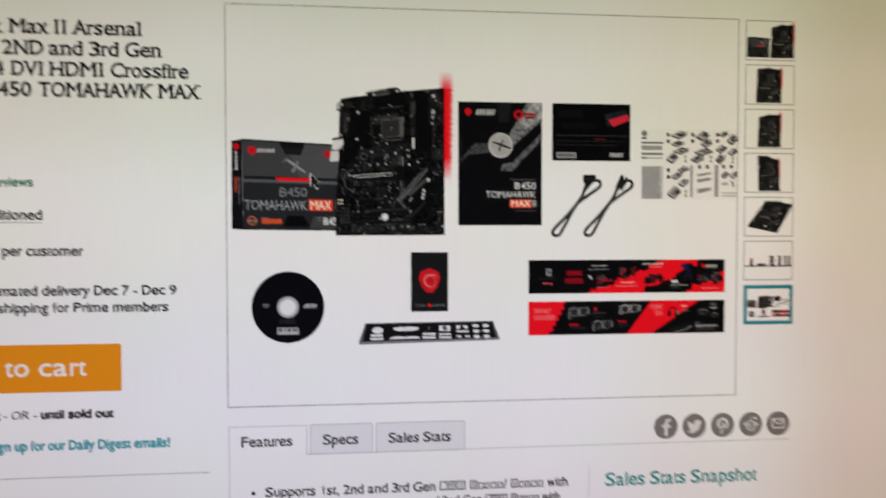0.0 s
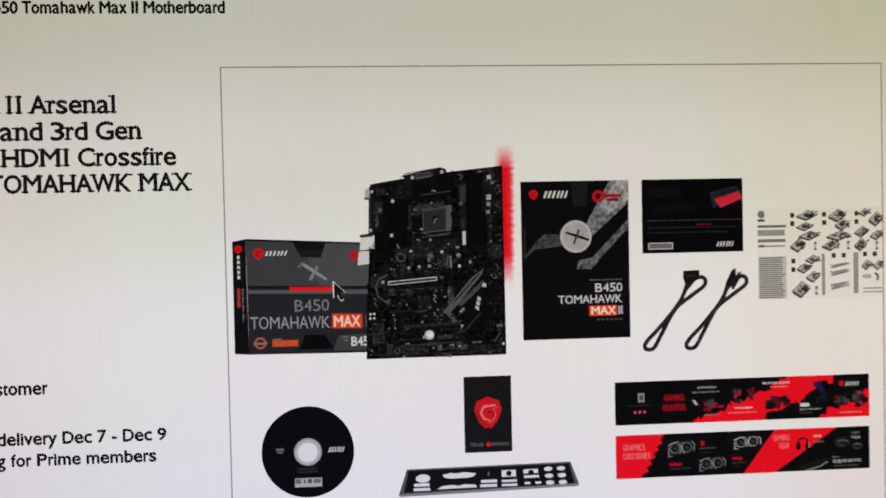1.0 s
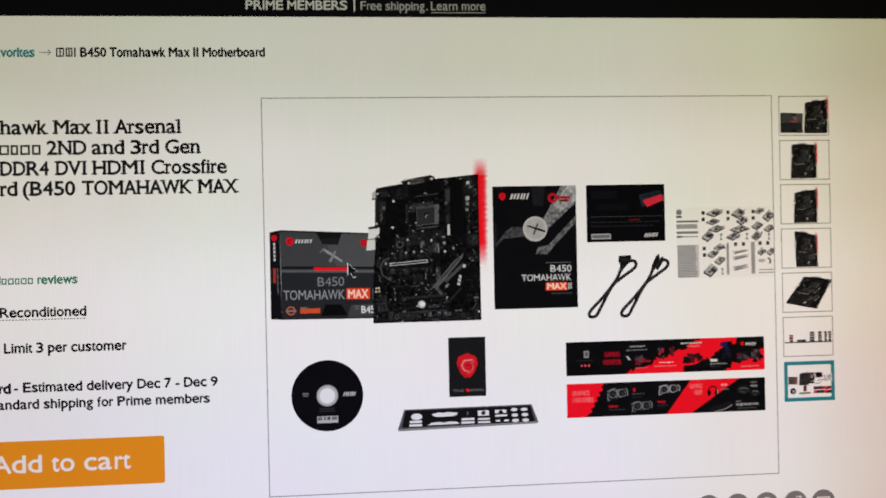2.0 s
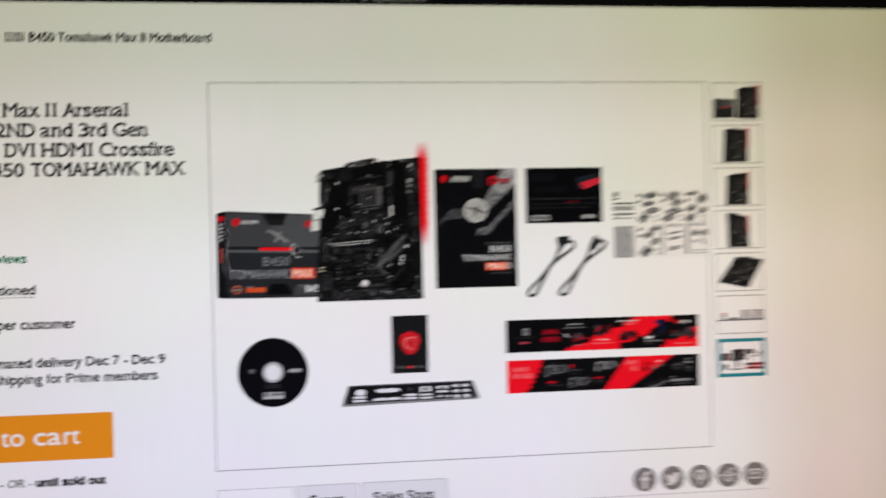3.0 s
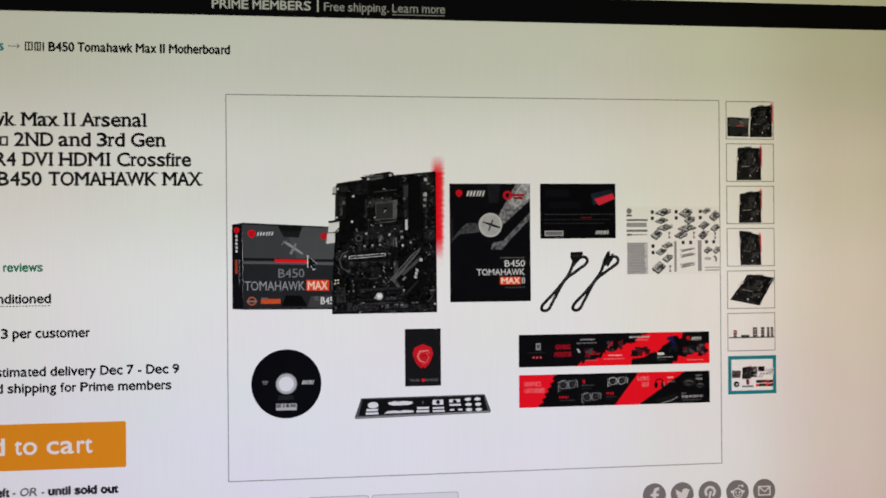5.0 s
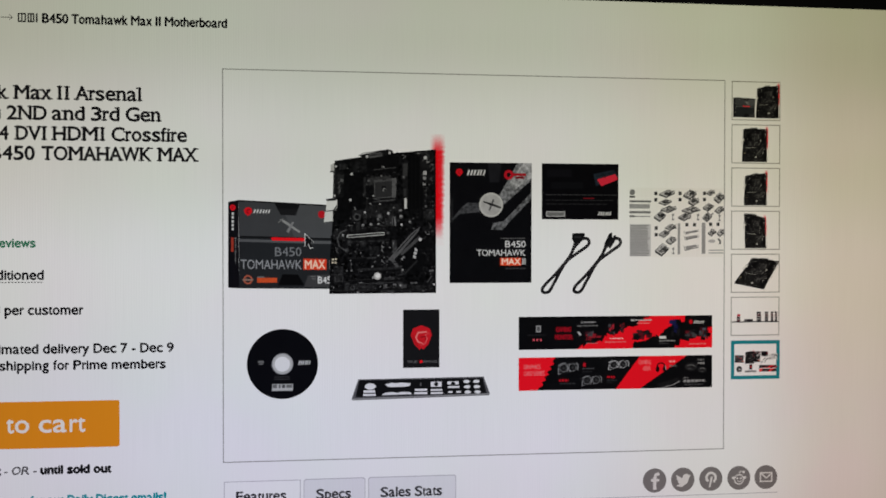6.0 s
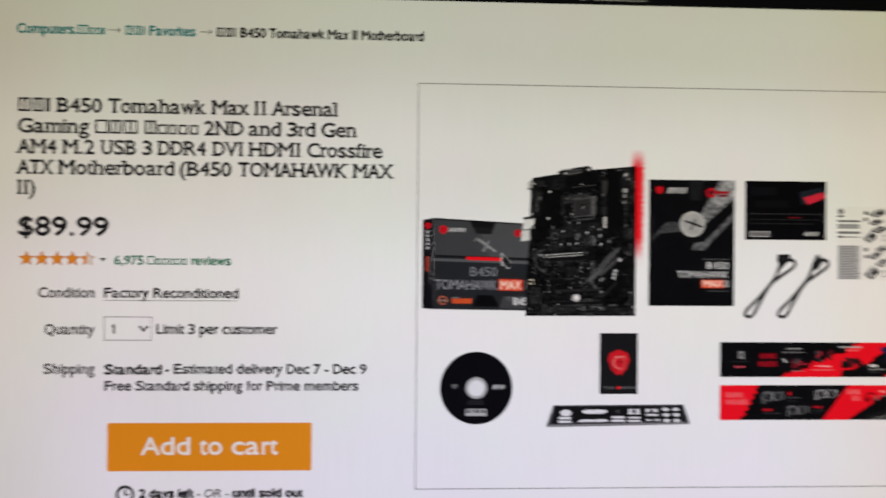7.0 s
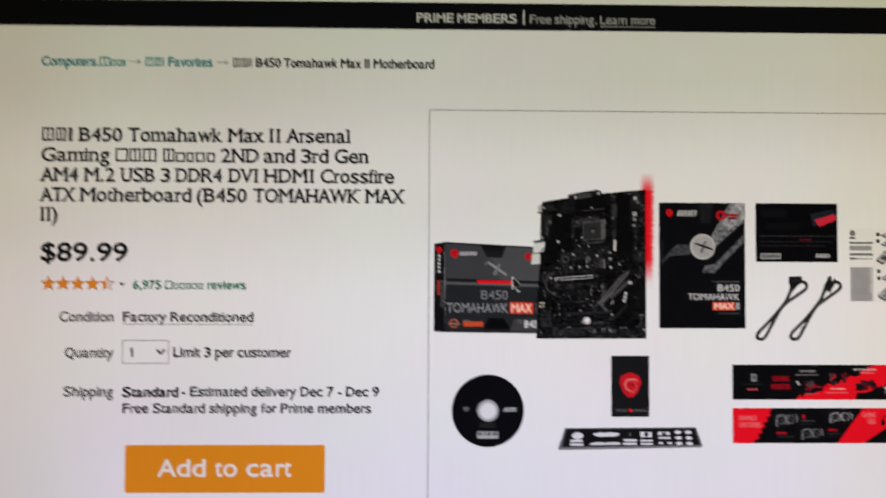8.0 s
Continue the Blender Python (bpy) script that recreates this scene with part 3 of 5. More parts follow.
shape(s, [(217, 260), (223, 238), (244, 231), (289, 227), (338, 221), (341, 241), (251, 248), (244, 270), (229, 278)], dark(50, 0.5, 2200), 1)
seam(s, [(247, 359), (356, 350)], 5, dark(64, 0.5, 2500), 1)
seam(s, [(244, 341), (289, 353), (364, 344)], 3, dark(84), 2)
dot(s, 248, 328, 5, G150, 3)
dot(s, 281, 370, 5, G150, 3)
dot(s, 238, 373, 5, G110, 3)
dot(s, 353, 388, 5, G110, 3)
dot(s, 289, 226, 5, G110, 3)
s.make("socket_bracket", board, "black bracket round the processor socket")
s = shape(Sheet(14), [(251, 250), (365, 235), (364, 335), (255, 344)], dark(46, 0.15, 1200))
shape(s, [(344, 238), (367, 235), (368, 260), (362, 270), (367, 289), (364, 335), (343, 338)], dark(92, 0.35, 2500), 1)
shape(s, [(251, 248), (289, 242), (298, 251), (319, 240), (344, 238), (344, 251), (253, 260)], dark(74, 0.3, 2500), 1)
seam(s, [(253, 251), (256, 341), (343, 333)], 4, dark(88, 0.3, 2500), 1)
shape(s, [(292, 279), (311, 276), (312, 289), (292, 298)], dark(16), 2)
seam(s, [(298, 304), (300, 291), (310, 290)], 4, G150, 3)
s.make("processor_socket", board, "grey square processor socket")
s = shape(Sheet(11), [(395, 156), (427, 150), (425, 330), (402, 332)], dark(26, 0.4, 1500))
shape(s, [(400, 162), (425, 158), (423, 224), (402, 228)], dark(56, 0.25, 1500), 1)
patch(s, 404, 290, 418, 330, dark(48), 1)
patch(s, 408, 339, 421, 393, lit(205, 205, 202), 2)
s.make("slot_latch", board, "grey latch and a white label")
for k in range(4):
    x = 430 + 20 * k
    s = patch(Sheet(11), x, 116 - 1.5 * k, x + 15, 460 - k, dark(9))
    patch(s, x + 15, 116 - 1.5 * k, x + 19, 460 - k, dark(15), 1)
    s.make("memory_slot", board, "black upright memory slot")
s = shape(Sheet(12), [(112, 530), (304, 514), (304, 529), (112, 545)], lit(226, 226, 224))
shape(s, [(115, 532.3), (302, 516.8), (302, 526.6), (115, 542.1)], dark(14), 1)
seam(s, [(117, 537), (300, 522)], 1.6, dark(96), 2)
s.make("card_slot", board, "long card slot edged in steel")
for y, x0, x1 in ((566, 130, 335), (652, 120, 330), (708, 165, 390), (765, 120, 400)):
    s = patch(Sheet(11), x0, y, x1, y + 17, dark(11, 0.5, 900))
    seam(s, [(x0, y - 1), (x1, y - 1 - 0.06 * (x1 - x0))], 3, dark(44), 1)
    seam(s, [(x0 + 6, y + 9), (x1 - 6, y + 9 - 0.06 * (x1 - x0))], 2, dark(24), 1)
    s.make("card_slot", board, "long black card slot")
s = shape(Sheet(11), [(360, 655), (495, 515), (548, 520), (562, 700), (432, 735), (400, 712)], dark(11, 0.4, 700))
shape(s, [(322, 656), (440, 522), (490, 484), (482, 508), (378, 632), (346, 662)], dark(88, 0.3, 1100), 1)
seam(s, [(372, 612), (470, 506)], 5, dark(30), 2)
shape(s, [(384, 622), (486, 530), (495, 544), (396, 634)], dark(72, 0.25, 900), 1)
shape(s, [(334, 657), (356, 654), (381, 690), (368, 695)], dark(80, 0.2, 900), 2)
seam(s, [(410, 732), (476, 660)], 4, dark(36), 2)
for k, (x, y) in enumerate(((452, 642), (456, 624), (460, 606))):
    shape(s, [(x, y), (x + 14, y + 8), (x + 17, y - 5), (x + 4, y - 13)], G190, 2)
dot(dot(dot(s, 490, 550, 9, G190, 3), 398, 651, 6, G150, 3), 399, 708, 6, G150, 3)
s.make("chipset_cover", board, "black cover with grey slanted stripes")
s = dot(dot(Sheet(20), 269, 739, 19, lit(190, 188, 186), 0, 24), 271, 737, 12, lit(236, 234, 232), 1, 20)
patch(s, 242, 742, 256, 752, G150, 2)
s.make("battery", board, "round silver coin battery")
# connectors that stick out at the side
s = Sheet(10).poly([(25.6, -32.5), (28.2, -32.3), (28.2, -34.8), (25.4, -35.1)], lit(232, 231, 228)).poly([(25.4, -32.2), (27.9, -31.8), (27.9, -32.5), (25.6, -32.7)], D45, 1)
s.make("connector", board, "pale metal port at the board's edge")
s = Sheet(10).poly([(25.2, -35.35), (27.2, -35.2), (27.1, -37.7), (24.9, -37.95)], lit(222, 221, 218))
s.make("connector", board, "pale metal port at the board's edge")
s = Sheet(10).poly([(26.6, -23.6), (27.5, -23.3), (27.5, -25.2), (26.6, -25.3)], lit(188, 187, 184)).rect(26.5, -25.5, 27.6, -25.1, D60, 1)
s.make("connector", board, "small pale metal port")
# chips, capacitors, screws and traces too small to pick apart
s = Sheet(12)
for x0, y0, x1, y1, c in (
        (138, 426, 172, 458, 34), (161, 464, 177, 517, 50), (195, 424, 215, 473, 44), (307, 430, 368, 483, 46), (225, 558, 304, 565, 44), (229, 589, 275, 640, 34), (345, 555, 368, 623, 66), (168, 703, 394, 717, 40),
        (304, 746, 358, 760, 62), (364, 729, 403, 737, 58), (131, 786, 266, 817, 34), (45, 693, 93, 775, 38), (300, 782, 319, 804, 104), (349, 780, 367, 794, 112), (398, 782, 420, 801, 70), (439, 770, 475, 779, 96),
        (315, 813, 356, 829, 58), (537, 705, 561, 717, 92), (519, 555, 559, 691, 15), (522, 411, 564, 448, 40), (266, 771, 304, 786, 50), (432, 786, 514, 813, 34), (101, 775, 127, 816, 46), (48, 509, 110, 555, 34),
        (490, 98, 558, 266, 24), (198, 233, 210, 335, 42), (59, 219, 97, 270, 36), (439, 395, 499, 441, 14), (221, 376, 394, 441, 30), (507, 395, 561, 441, 40), (74, 166, 116, 194, 40), (127, 142, 214, 209, 26),
        (138, 403, 214, 441, 36)):
    patch(s, x0, y0, x1, y1, dark(int(0.95 * c), 0.9, 1700))
for x, y, r, c in (
        (195, 479, 8, 104), (236, 475, 8, 110), (276, 448, 9, 96), (276, 473, 8, 116), (326, 420, 7, 130), (394, 475, 7, 150), (437, 460, 7, 110), (93, 532, 7, 120),
        (112, 609, 11, 52), (125, 567, 14, 42), (195, 574, 17, 36), (391, 433, 10, 104), (323, 518, 8, 60), (338, 467, 7, 56), (405, 644, 8, 86), (326, 418, 8, 130),
        (281, 433, 17, 64), (405, 231, 9, 66), (520, 380, 8, 66), (544, 414, 8, 70), (225, 253, 11, 60)):
    dot(dot(s, x, y, r, dark(c, 0.4, 2000), 1), x - 1, y - 2, r * 0.5, dark(int(1.55 * c)), 2, 8)
for x, y, h, c in (
        (517, 131, 8, 150), (529, 152, 6, 96), (514, 209, 10, 140), (513, 235, 8, 110), (511, 265, 8, 110), (519, 297, 5, 60), (520, 323, 5, 60), (204, 413, 5, 140), (152, 389, 3, 100), (87, 251, 8, 74),
        (72, 260, 3, 70), (67, 289, 3, 60), (68, 312, 3, 56), (63, 503, 3, 100), (125, 481, 3, 120), (131, 661, 3, 110), (136, 681, 3, 96), (112, 714, 4, 84), (136, 713, 4, 104), (304, 644, 3, 100),
        (292, 665, 4, 76), (334, 593, 3, 120), (44, 802, 3, 150), (561, 781, 5, 170), (168, 826, 4, 140), (349, 826, 5, 90), (351, 571, 3, 120), (319, 665, 5, 60)):
    patch(s, x - h, y - h, x + h, y + h, dark(int(1.25 * c), 0.2, 3000), 2)
for pts, c, w in (
        ([(112, 503), (80, 518), (63, 551), (74, 589), (110, 614)], 66, 7), ([(54, 593), (67, 602), (56, 614), (68, 624)], 84, 4), ([(289, 584), (299, 590), (289, 602), (298, 614)], 120, 4),
        ([(215, 650), (263, 645)], 58, 4), ([(358, 435), (361, 482)], 104, 6), ([(345, 436), (347, 479)], 80, 4),
        ([(53, 734), (90, 732), (92, 766), (54, 769), (53, 734)], 62, 3), ([(535, 464), (548, 486), (531, 502), (541, 523)], 74, 4), ([(526, 771), (550, 737)], 62, 6),
        ([(543, 776), (561, 752)], 48, 5), ([(409, 725), (475, 657)], 40, 5), ([(133, 669), (135, 706)], 66, 3),
        ([(153, 782), (394, 769)], 66, 2), ([(52, 816), (559, 809)], 40, 3), ([(176, 775), (191, 773)], 150, 3),
        ([(289, 653), (307, 676)], 84, 4), ([(488, 602), (514, 606)], 20, 4), ([(172, 125), (192, 111), (328, 90), (344, 103)], 50, 3),
        ([(229, 114), (289, 107), (289, 122), (230, 130), (229, 114)], 96, 3), ([(247, 196), (364, 182)], 62, 3), ([(50, 154), (138, 139)], 40, 6),
        ([(394, 117), (415, 125), (401, 138)], 80, 5), ([(514, 103), (537, 124), (523, 145)], 60, 5), ([(544, 159), (561, 180), (543, 201)], 54, 5),
        ([(537, 237), (559, 251)], 62, 5), ([(215, 344), (215, 441)], 40, 4), ([(518, 282), (520, 365)], 34, 4)):
    seam(s, pts, w, dark(int(1.15 * c), 0.4, 2500), 3)
for x, y in ((42, 656), (40, 673), (56, 655), (55, 672)):
    dot(s, x, y, 5, lit(224, 212, 188), 2, 8)
for x, y, r in ((388, 786, 14), (165, 437, 20), (142, 801, 12), (356, 791, 9)):
    dot(dot(s, x, y, r, dark(72, 0.3, 2500), 3), x, y, r * 0.55, dark(12), 4)
dot(s, 388, 786, 4, G190, 5, 8)
tones = [dark(c, 0.3, 2500) for c in (8, 28, 44, 64, 92, 140)]
for x0, y0, x1, y1, count in ((125, 420, 300, 508, 40), (290, 395, 480, 500, 40), (130, 555, 330, 645, 34), (40, 778, 560, 818, 60), (505, 105, 568, 420, 46), (36, 480, 118, 780, 46), (195, 220, 250, 410, 24), (360, 98, 560, 114, 20), (240, 640, 410, 770, 30), (60, 160, 200, 215, 18), (500, 470, 566, 640, 20), (240, 205, 400, 240, 14)):
    for k in range(count):
        x, y, w, h = rnd.uniform(x0, x1), rnd.uniform(y0, y1), rnd.uniform(3, 15), rnd.uniform(2, 9)
        x = min(x, 560 - w / 2)
        patch(s, x - w / 2, y - h / 2, x + w / 2, y + h / 2, rnd.choices(tones, (9, 8, 5, 2.5, 1.2, 0.8))[0], 2 + k % 4)
# finest solder points and pale print, thickest over the lower half
for x0, y0, x1, y1, count in ((40, 480, 330, 640, 90), (100, 640, 420, 780, 70), (40, 780, 560, 826, 70), (125, 420, 400, 505, 60), (505, 105, 562, 470, 44), (500, 470, 562, 800, 36), (200, 390, 300, 420, 12)):
    for k in range(count):
        x, y, w, h = rnd.uniform(x0, x1), rnd.uniform(y0, y1), rnd.uniform(3, 12), rnd.uniform(1.5, 4)
        patch(s, x - w / 2, y - h / 2, x + w / 2, y + h / 2, dark(rnd.choice((36, 44, 54, 68, 92)), 0.2, 2500), 5)
s.make("soldering", board, "tiny grey soldered components", kind="stuff")


# red glow along the board's edge, fading at both ends
def glow(f):
    """From the page's white to full red."""
    return lit(int(255 - 2 * f), int(250 - 232 * f), int(250 - 218 * f))


s = Sheet(7)
ripple = random.Random(21)
ACROSS_STRIP = (0.1, 0.3, 0.62, 0.9, 1.0, 1.0, 0.96, 0.8, 0.5, 0.2)
for k in range(82):
    y0, y1 = 6 + 7 * k, 13 + 7 * k
    f = min(1.0, max(0.0, (k + 1) / 13.6) ** 1.25, max(0.0, (77 - k) / 17))
    inner, bite = (543 if y1 < 92 else 562), ripple.uniform(-2.5, 2.5) + (1.6 if k % 4 < 2 else -1.6)
    outer = 621 + bite - 0.012 * y0
    for j, amount in enumerate(ACROSS_STRIP):
        if y1 >= 92 and j < 4:
            amount = 1.0
        xa, xb = (inner + (outer - inner) * q / len(ACROSS_STRIP) for q in (j, j + 1))
        tone = f * amount * (1.0 if j < 4 else ripple.uniform(0.86, 1.0))
        shape(s, [(xa, y0), (xb, y0), (xb, y1), (xa, y1)], glow(round(tone * 20) / 20))
s.make("red_strip", board, "soft red light strip with a ragged edge")

# manual
s = Sheet(1).rect(56.65, -53.4, 77.95, -22.5, lit(12, 12, 15, 0.15, 300))
book = s.make("manual_picture", monitor, "picture of a black printed manual")
s = Sheet(2).poly([(74.2, -22.5), (77.95, -22.5), (77.95, -26.8), (70.3, -33.6), (69.3, -31.2)], lit(120, 121, 124, 0.9, 1500))
s.poly([(77.95, -30.0), (77.95, -31.7), (72.4, -37.4), (70.4, -39.8), (67.4, -39.7), (67.9, -38.0), (70.6, -37.5)], lit(98, 99, 102, 1.0, 1500))
s.poly([(59.7, -34.0), (61.2, -32.8), (64.4, -32.9), (64.4, -35.2), (59.3, -35.7), (57.4, -37.4), (57.2, -37.1)], lit(66, 67, 70, 0.9, 1500))
s.poly([(66.5, -22.5), (70.0, -22.5), (69.5, -27.5), (67.0, -27.5)], lit(30, 30, 34, 0.2, 400))
s.poly([(75.6, -22.5), (77.95, -22.5), (77.95, -26.2), (73.4, -29.4), (72.0, -28.0)], lit(162, 163, 165, 0.8, 1500), 1)
s.make("stone_stripes", book, "grey stone-textured slanted stripes")
s = Sheet(4).disc(67.3, -33.35, 3.1, lit(176, 176, 174, 0.15, 900), squash=1.02).ring(67.3, -33.35, 2.7, 3.1, lit(196, 196, 192), 1)
s.stroke([(65.2, -32.5), (67.3, -33.2), (69.9, -34.1)], [0.3, 0.6, 0.4], D20, 1).stroke([(67.9, -32.0), (66.8, -34.8)], 0.4, D60, 2)
s.make("medallion", book, "pale round medallion with a cross")
s = Sheet(4)
emblem(s, 59.1, -25.05, 0.85)
mark(s, 61.0, -25.8, 65.6, -24.4, G225)
s.ring(71.9, -25.6, 0.55, 1.25, lit(190, 24, 40), n=20).rect(72.9, -25.85, 76.4, -25.2, lit(170, 22, 36)).rect(73.6, -26.6, 76.0, -26.0, lit(120, 30, 38))
s.make("emblem", book, "red shield and red key")
s = Sheet(4).words("B450", 71.0, -44.25, 76.35, 1.65, G225, bold=0.004).words("TOMAHAWK", 63.6, -46.45, 76.3, 1.6, G225, bold=0.002)
s.rect(69.7, -48.95, 75.2, -46.95, lit(236, 78, 44)).words("MAX", 70.1, -48.65, 74.9, 1.5, lit(255, 226, 206), 1, bold=0.03).words("II", 75.5, -48.7, 76.3, 1.6, G190, bold=0.02)
for k in range(11):
    s.rect(69.9 + 0.6 * k, -42.05, 70.25 + 0.6 * k, -41.8, G110)
for k in range(6):
    s.rect(71.2 + 0.9 * k, -49.85, 71.75 + 0.9 * k, -49.55, D80)
for k in range(14):
    s.rect(57.1, -32.0 - 0.45 * k, 57.35, -31.75 - 0.45 * k, D60)
s.make("writing", book, "white and orange writing on the manual")

# dark card
s = Sheet(1).rect(80.65, -37.0, 101.05, -22.5, lit(9, 8, 11, 0.2, 300))
card = s.make("card_picture", monitor, "picture of a black printed card")
s = Sheet(2).poly([(94.3, -25.2), (99.7, -24.0), (101.0, -25.6), (95.0, -28.3)], lit(34, 42, 52, 0.25, 900))
s.poly([(95.2, -26.6), (100.1, -25.1), (100.9, -26.5), (96.4, -28.3)], lit(222, 44, 66), 1)
s.stroke([(94.9, -25.9), (100.0, -24.6)], 0.16, D10, 1).stroke([(96.5, -24.9), (97.4, -26.2)], 0.16, D10, 1).stroke([(98.3, -24.5), (99.0, -25.5)], 0.16, D10, 1)
s.make("keypad", card, "red and grey keys")
s = Sheet(2)
for v, u1 in ((-30.7, 99.8), (-32.1, 99.8), (-33.1, 98.0)):
    u = 81.7
    while u < u1:
        w = rnd.uniform(0.6, 1.8)
        s.rect(u, v, u + w, v + 0.2, D60 if v > -31 else D45)
        u += w + 0.25
s.rect(91.5, -31.6, 94.5, -31.35, lit(120, 20, 30))
s.rect(82.0, -26.0, 88.5, -24.0, lit(17, 16, 20)).rect(83.0, -29.0, 91.5, -27.3, lit(15, 15, 18))
s.frame_of(81.9, -36.15, 86.65, -35.05, 0.24, G190).rect(82.1, -35.95, 86.45, -35.25, G110)
mark(s, 95.5, -35.95, 98.9, -34.95, G225)
s.make("writing", card, "faint unreadable lines and a pale mark")


# cables
def bend(points, n=10):
    """A smooth line through points."""
    out = []
    for k in range(len(points) - 1):
        p0, p1, p2, p3 = (points[min(max(k + j, 0), len(points) - 1)] for j in (-1, 0, 1, 2))
        for i in range(n):
            t = i / n
            out.append(tuple(0.5 * (2 * p1[j] + (p2[j] - p0[j]) * t + (2 * p0[j] - 5 * p1[j] + 4 * p2[j] - p3[j]) * t * t + (3 * p1[j] - p0[j] - 3 * p2[j] + p3[j]) * t ** 3) for j in (0, 1)))
    return out + [points[-1]]


CABLE = lit(22, 21, 24, 0.2, 800)
SHEEN = lit(62, 60, 62)
for label, du, head_end in (("picture of a black cable with an angled plug", 0.0, True), ("picture of a black cable with straight plugs", 8.4, False)):
    loop = [(89.7 + du, -42.6), (88.2 + du, -46.4), (84.5 + du, -51.0), (81.2 + du, -54.4), (81.0 + du, -55.8), (82.6 + du, -55.7), (84.2 + du, -53.0), (87.0 + du, -48.2), (90.0 + du, -45.8), (93.0 + du, -43.6), (92.9 + du, -42.1), (91.2 + du, -42.2), (89.0 + du, -44.6)]
    path = bend(loop)
    s = Sheet(1).stroke(path, 0.8, CABLE).stroke([(u + 0.08, v + 0.08) for u, v in path], 0.14, SHEEN, 1)
    cable = s.make("cable_picture", monitor, label)
    s = Sheet(3)
    if head_end:
        s.poly([(88.7, -40.6), (91.9, -40.5), (92.0, -41.2), (91.4, -42.0), (90.4, -43.0), (89.2, -43.4), (88.6, -42.0)], D20).rect(89.2, -41.8, 91.0, -41.4, D45, 1)
    else:
        s.poly([(98.5, -40.7), (99.3, -40.3), (99.4, -42.0), (97.9, -44.0), (97.2, -43.4)], D20).poly([(99.7, -41.2), (100.4, -41.0), (100.2, -42.4), (98.8, -44.6), (98.3, -44.2)], D30)
    s.make("plug", cable, "black plug")

# installation leaflet
s = Sheet(1).rect(104.0, -46.8, 129.8, -28.6, lit(250, 249, 247))
leaflet = s.make("leaflet_picture", monitor, "picture of a pale leaflet with line drawings")


def lf(x, y):
    return (104.07 + 0.0395 * (x - 57), -31.94 - 0.0367 * (y - 190))


s = Sheet(2)
for x1, y0, y1, c in ((203, 190, 204, 120), (195, 216, 248, 160), (200, 266, 283, 130), (198, 300, 308, 150), (90, 296, 310, 110)):
    (u0, v1), (u1, v0) = lf(55, y0), lf(x1, y1)
    s.rect(u0, v0, u1, v1, dark(c, 0.15, 1500), 1 if x1 == 90 else 0)
s.make("text_block", leaflet, "grey unreadable small print")
s = Sheet(2)
(u0, v1), (u1, v0) = lf(57, 360), lf(202, 590)
s.rect(u0, v0, u1, v1, dark(204))
for k in range(20):
    u, v = lf(60, 366 + 11.2 * k)
    s.rect(u, v - 0.22, u + 5.5 - rnd.uniform(0, 1.0), v, dark(120), 1)
s.make("text_block", leaflet, "grey unreadable small print in close lines")
s = Sheet(2).disc(*lf(74, 132), 0.75, dark(128), squash=1.0, n=16)
(u0, v1), (u1, v0) = lf(55, 157), lf(92, 171)
s.rect(u0, v0, u1, v1, dark(90)).make("sign", leaflet)


def doodle(x0, y0, x1, y1, seed, heavy=0.5):
    """One slanted assembly drawing: a pale board, uneven dark parts and curved edges."""
    r = random.Random(seed)
    s = Sheet(2)
    w, h = x1 - x0, y1 - y0

    def slab_at(cx, cy, size, tone, up, tall=0.14):
        """A tilted flat box: top, front edge and outline."""
        dx, dy = w * size * 0.5, h * size * 0.42
        top = [(cx - dx, cy + 0.25 * dy), (cx + 0.1 * dx, cy - dy), (cx + dx, cy - 0.2 * dy), (cx - 0.05 * dx, cy + dy)]
        low = [(x, y + tall * h * size) for x, y in top]
        s.poly([lf(*p) for p in (top[0], top[3], top[2], low[2], low[3], low[0])], dark(max(tone - 110, 24)), up)
        s.poly([lf(*p) for p in top], dark(tone), up)
        s.stroke([lf(*p) for p in top + top[:1]], 0.13, dark(40), up + 1)

    slab_at(x0 + 0.5 * w, y0 + 0.5 * h, 1.12, 190, 0)
    for k in range(5):
        slab_at(x0 + w * r.uniform(0.28, 0.72), y0 + h * r.uniform(0.3, 0.66), r.uniform(0.2, 0.42), r.choice((60, 96, 150, 210)) if r.random() < heavy else 220, 2 + k, 0.3)
    for k in range(7):
        x, y = x0 + w * r.uniform(0.2, 0.8), y0 + h * r.uniform(0.22, 0.8)
        dx, dy = w * r.uniform(0.08, 0.24), h * r.uniform(-0.2, 0.16)
        s.stroke([lf(x, y), lf(x + 0.5 * dx, y + 0.5 * dy - 0.06 * h), lf(x + dx, y + dy)], r.uniform(0.12, 0.3), dark(r.choice((26, 44, 70))), 8)
    s.make("drawing", leaflet, "small grey assembly drawing")


for k, (x0, y0, x1, y1) in enumerate(((262, 112, 360, 165), (260, 178, 340, 222), (275, 225, 372, 274), (228, 262, 300, 336), (428, 108, 512, 176), (462, 160, 530, 224), (420, 228, 534, 280), (394, 276, 476, 332), (588, 108, 640, 150), (640, 125, 708, 202), (564, 204, 632, 262), (646, 228, 706, 280), (562, 268, 622, 336), (304, 356, 372, 402), (260, 400, 326, 452), (308, 444, 372, 502), (236, 494, 320, 582), (600, 388, 646, 442), (662, 392, 706, 444))):
    doodle(x0, y0, x1, y1, 60 + k, 0.78 if y0 < 350 else 0.55)
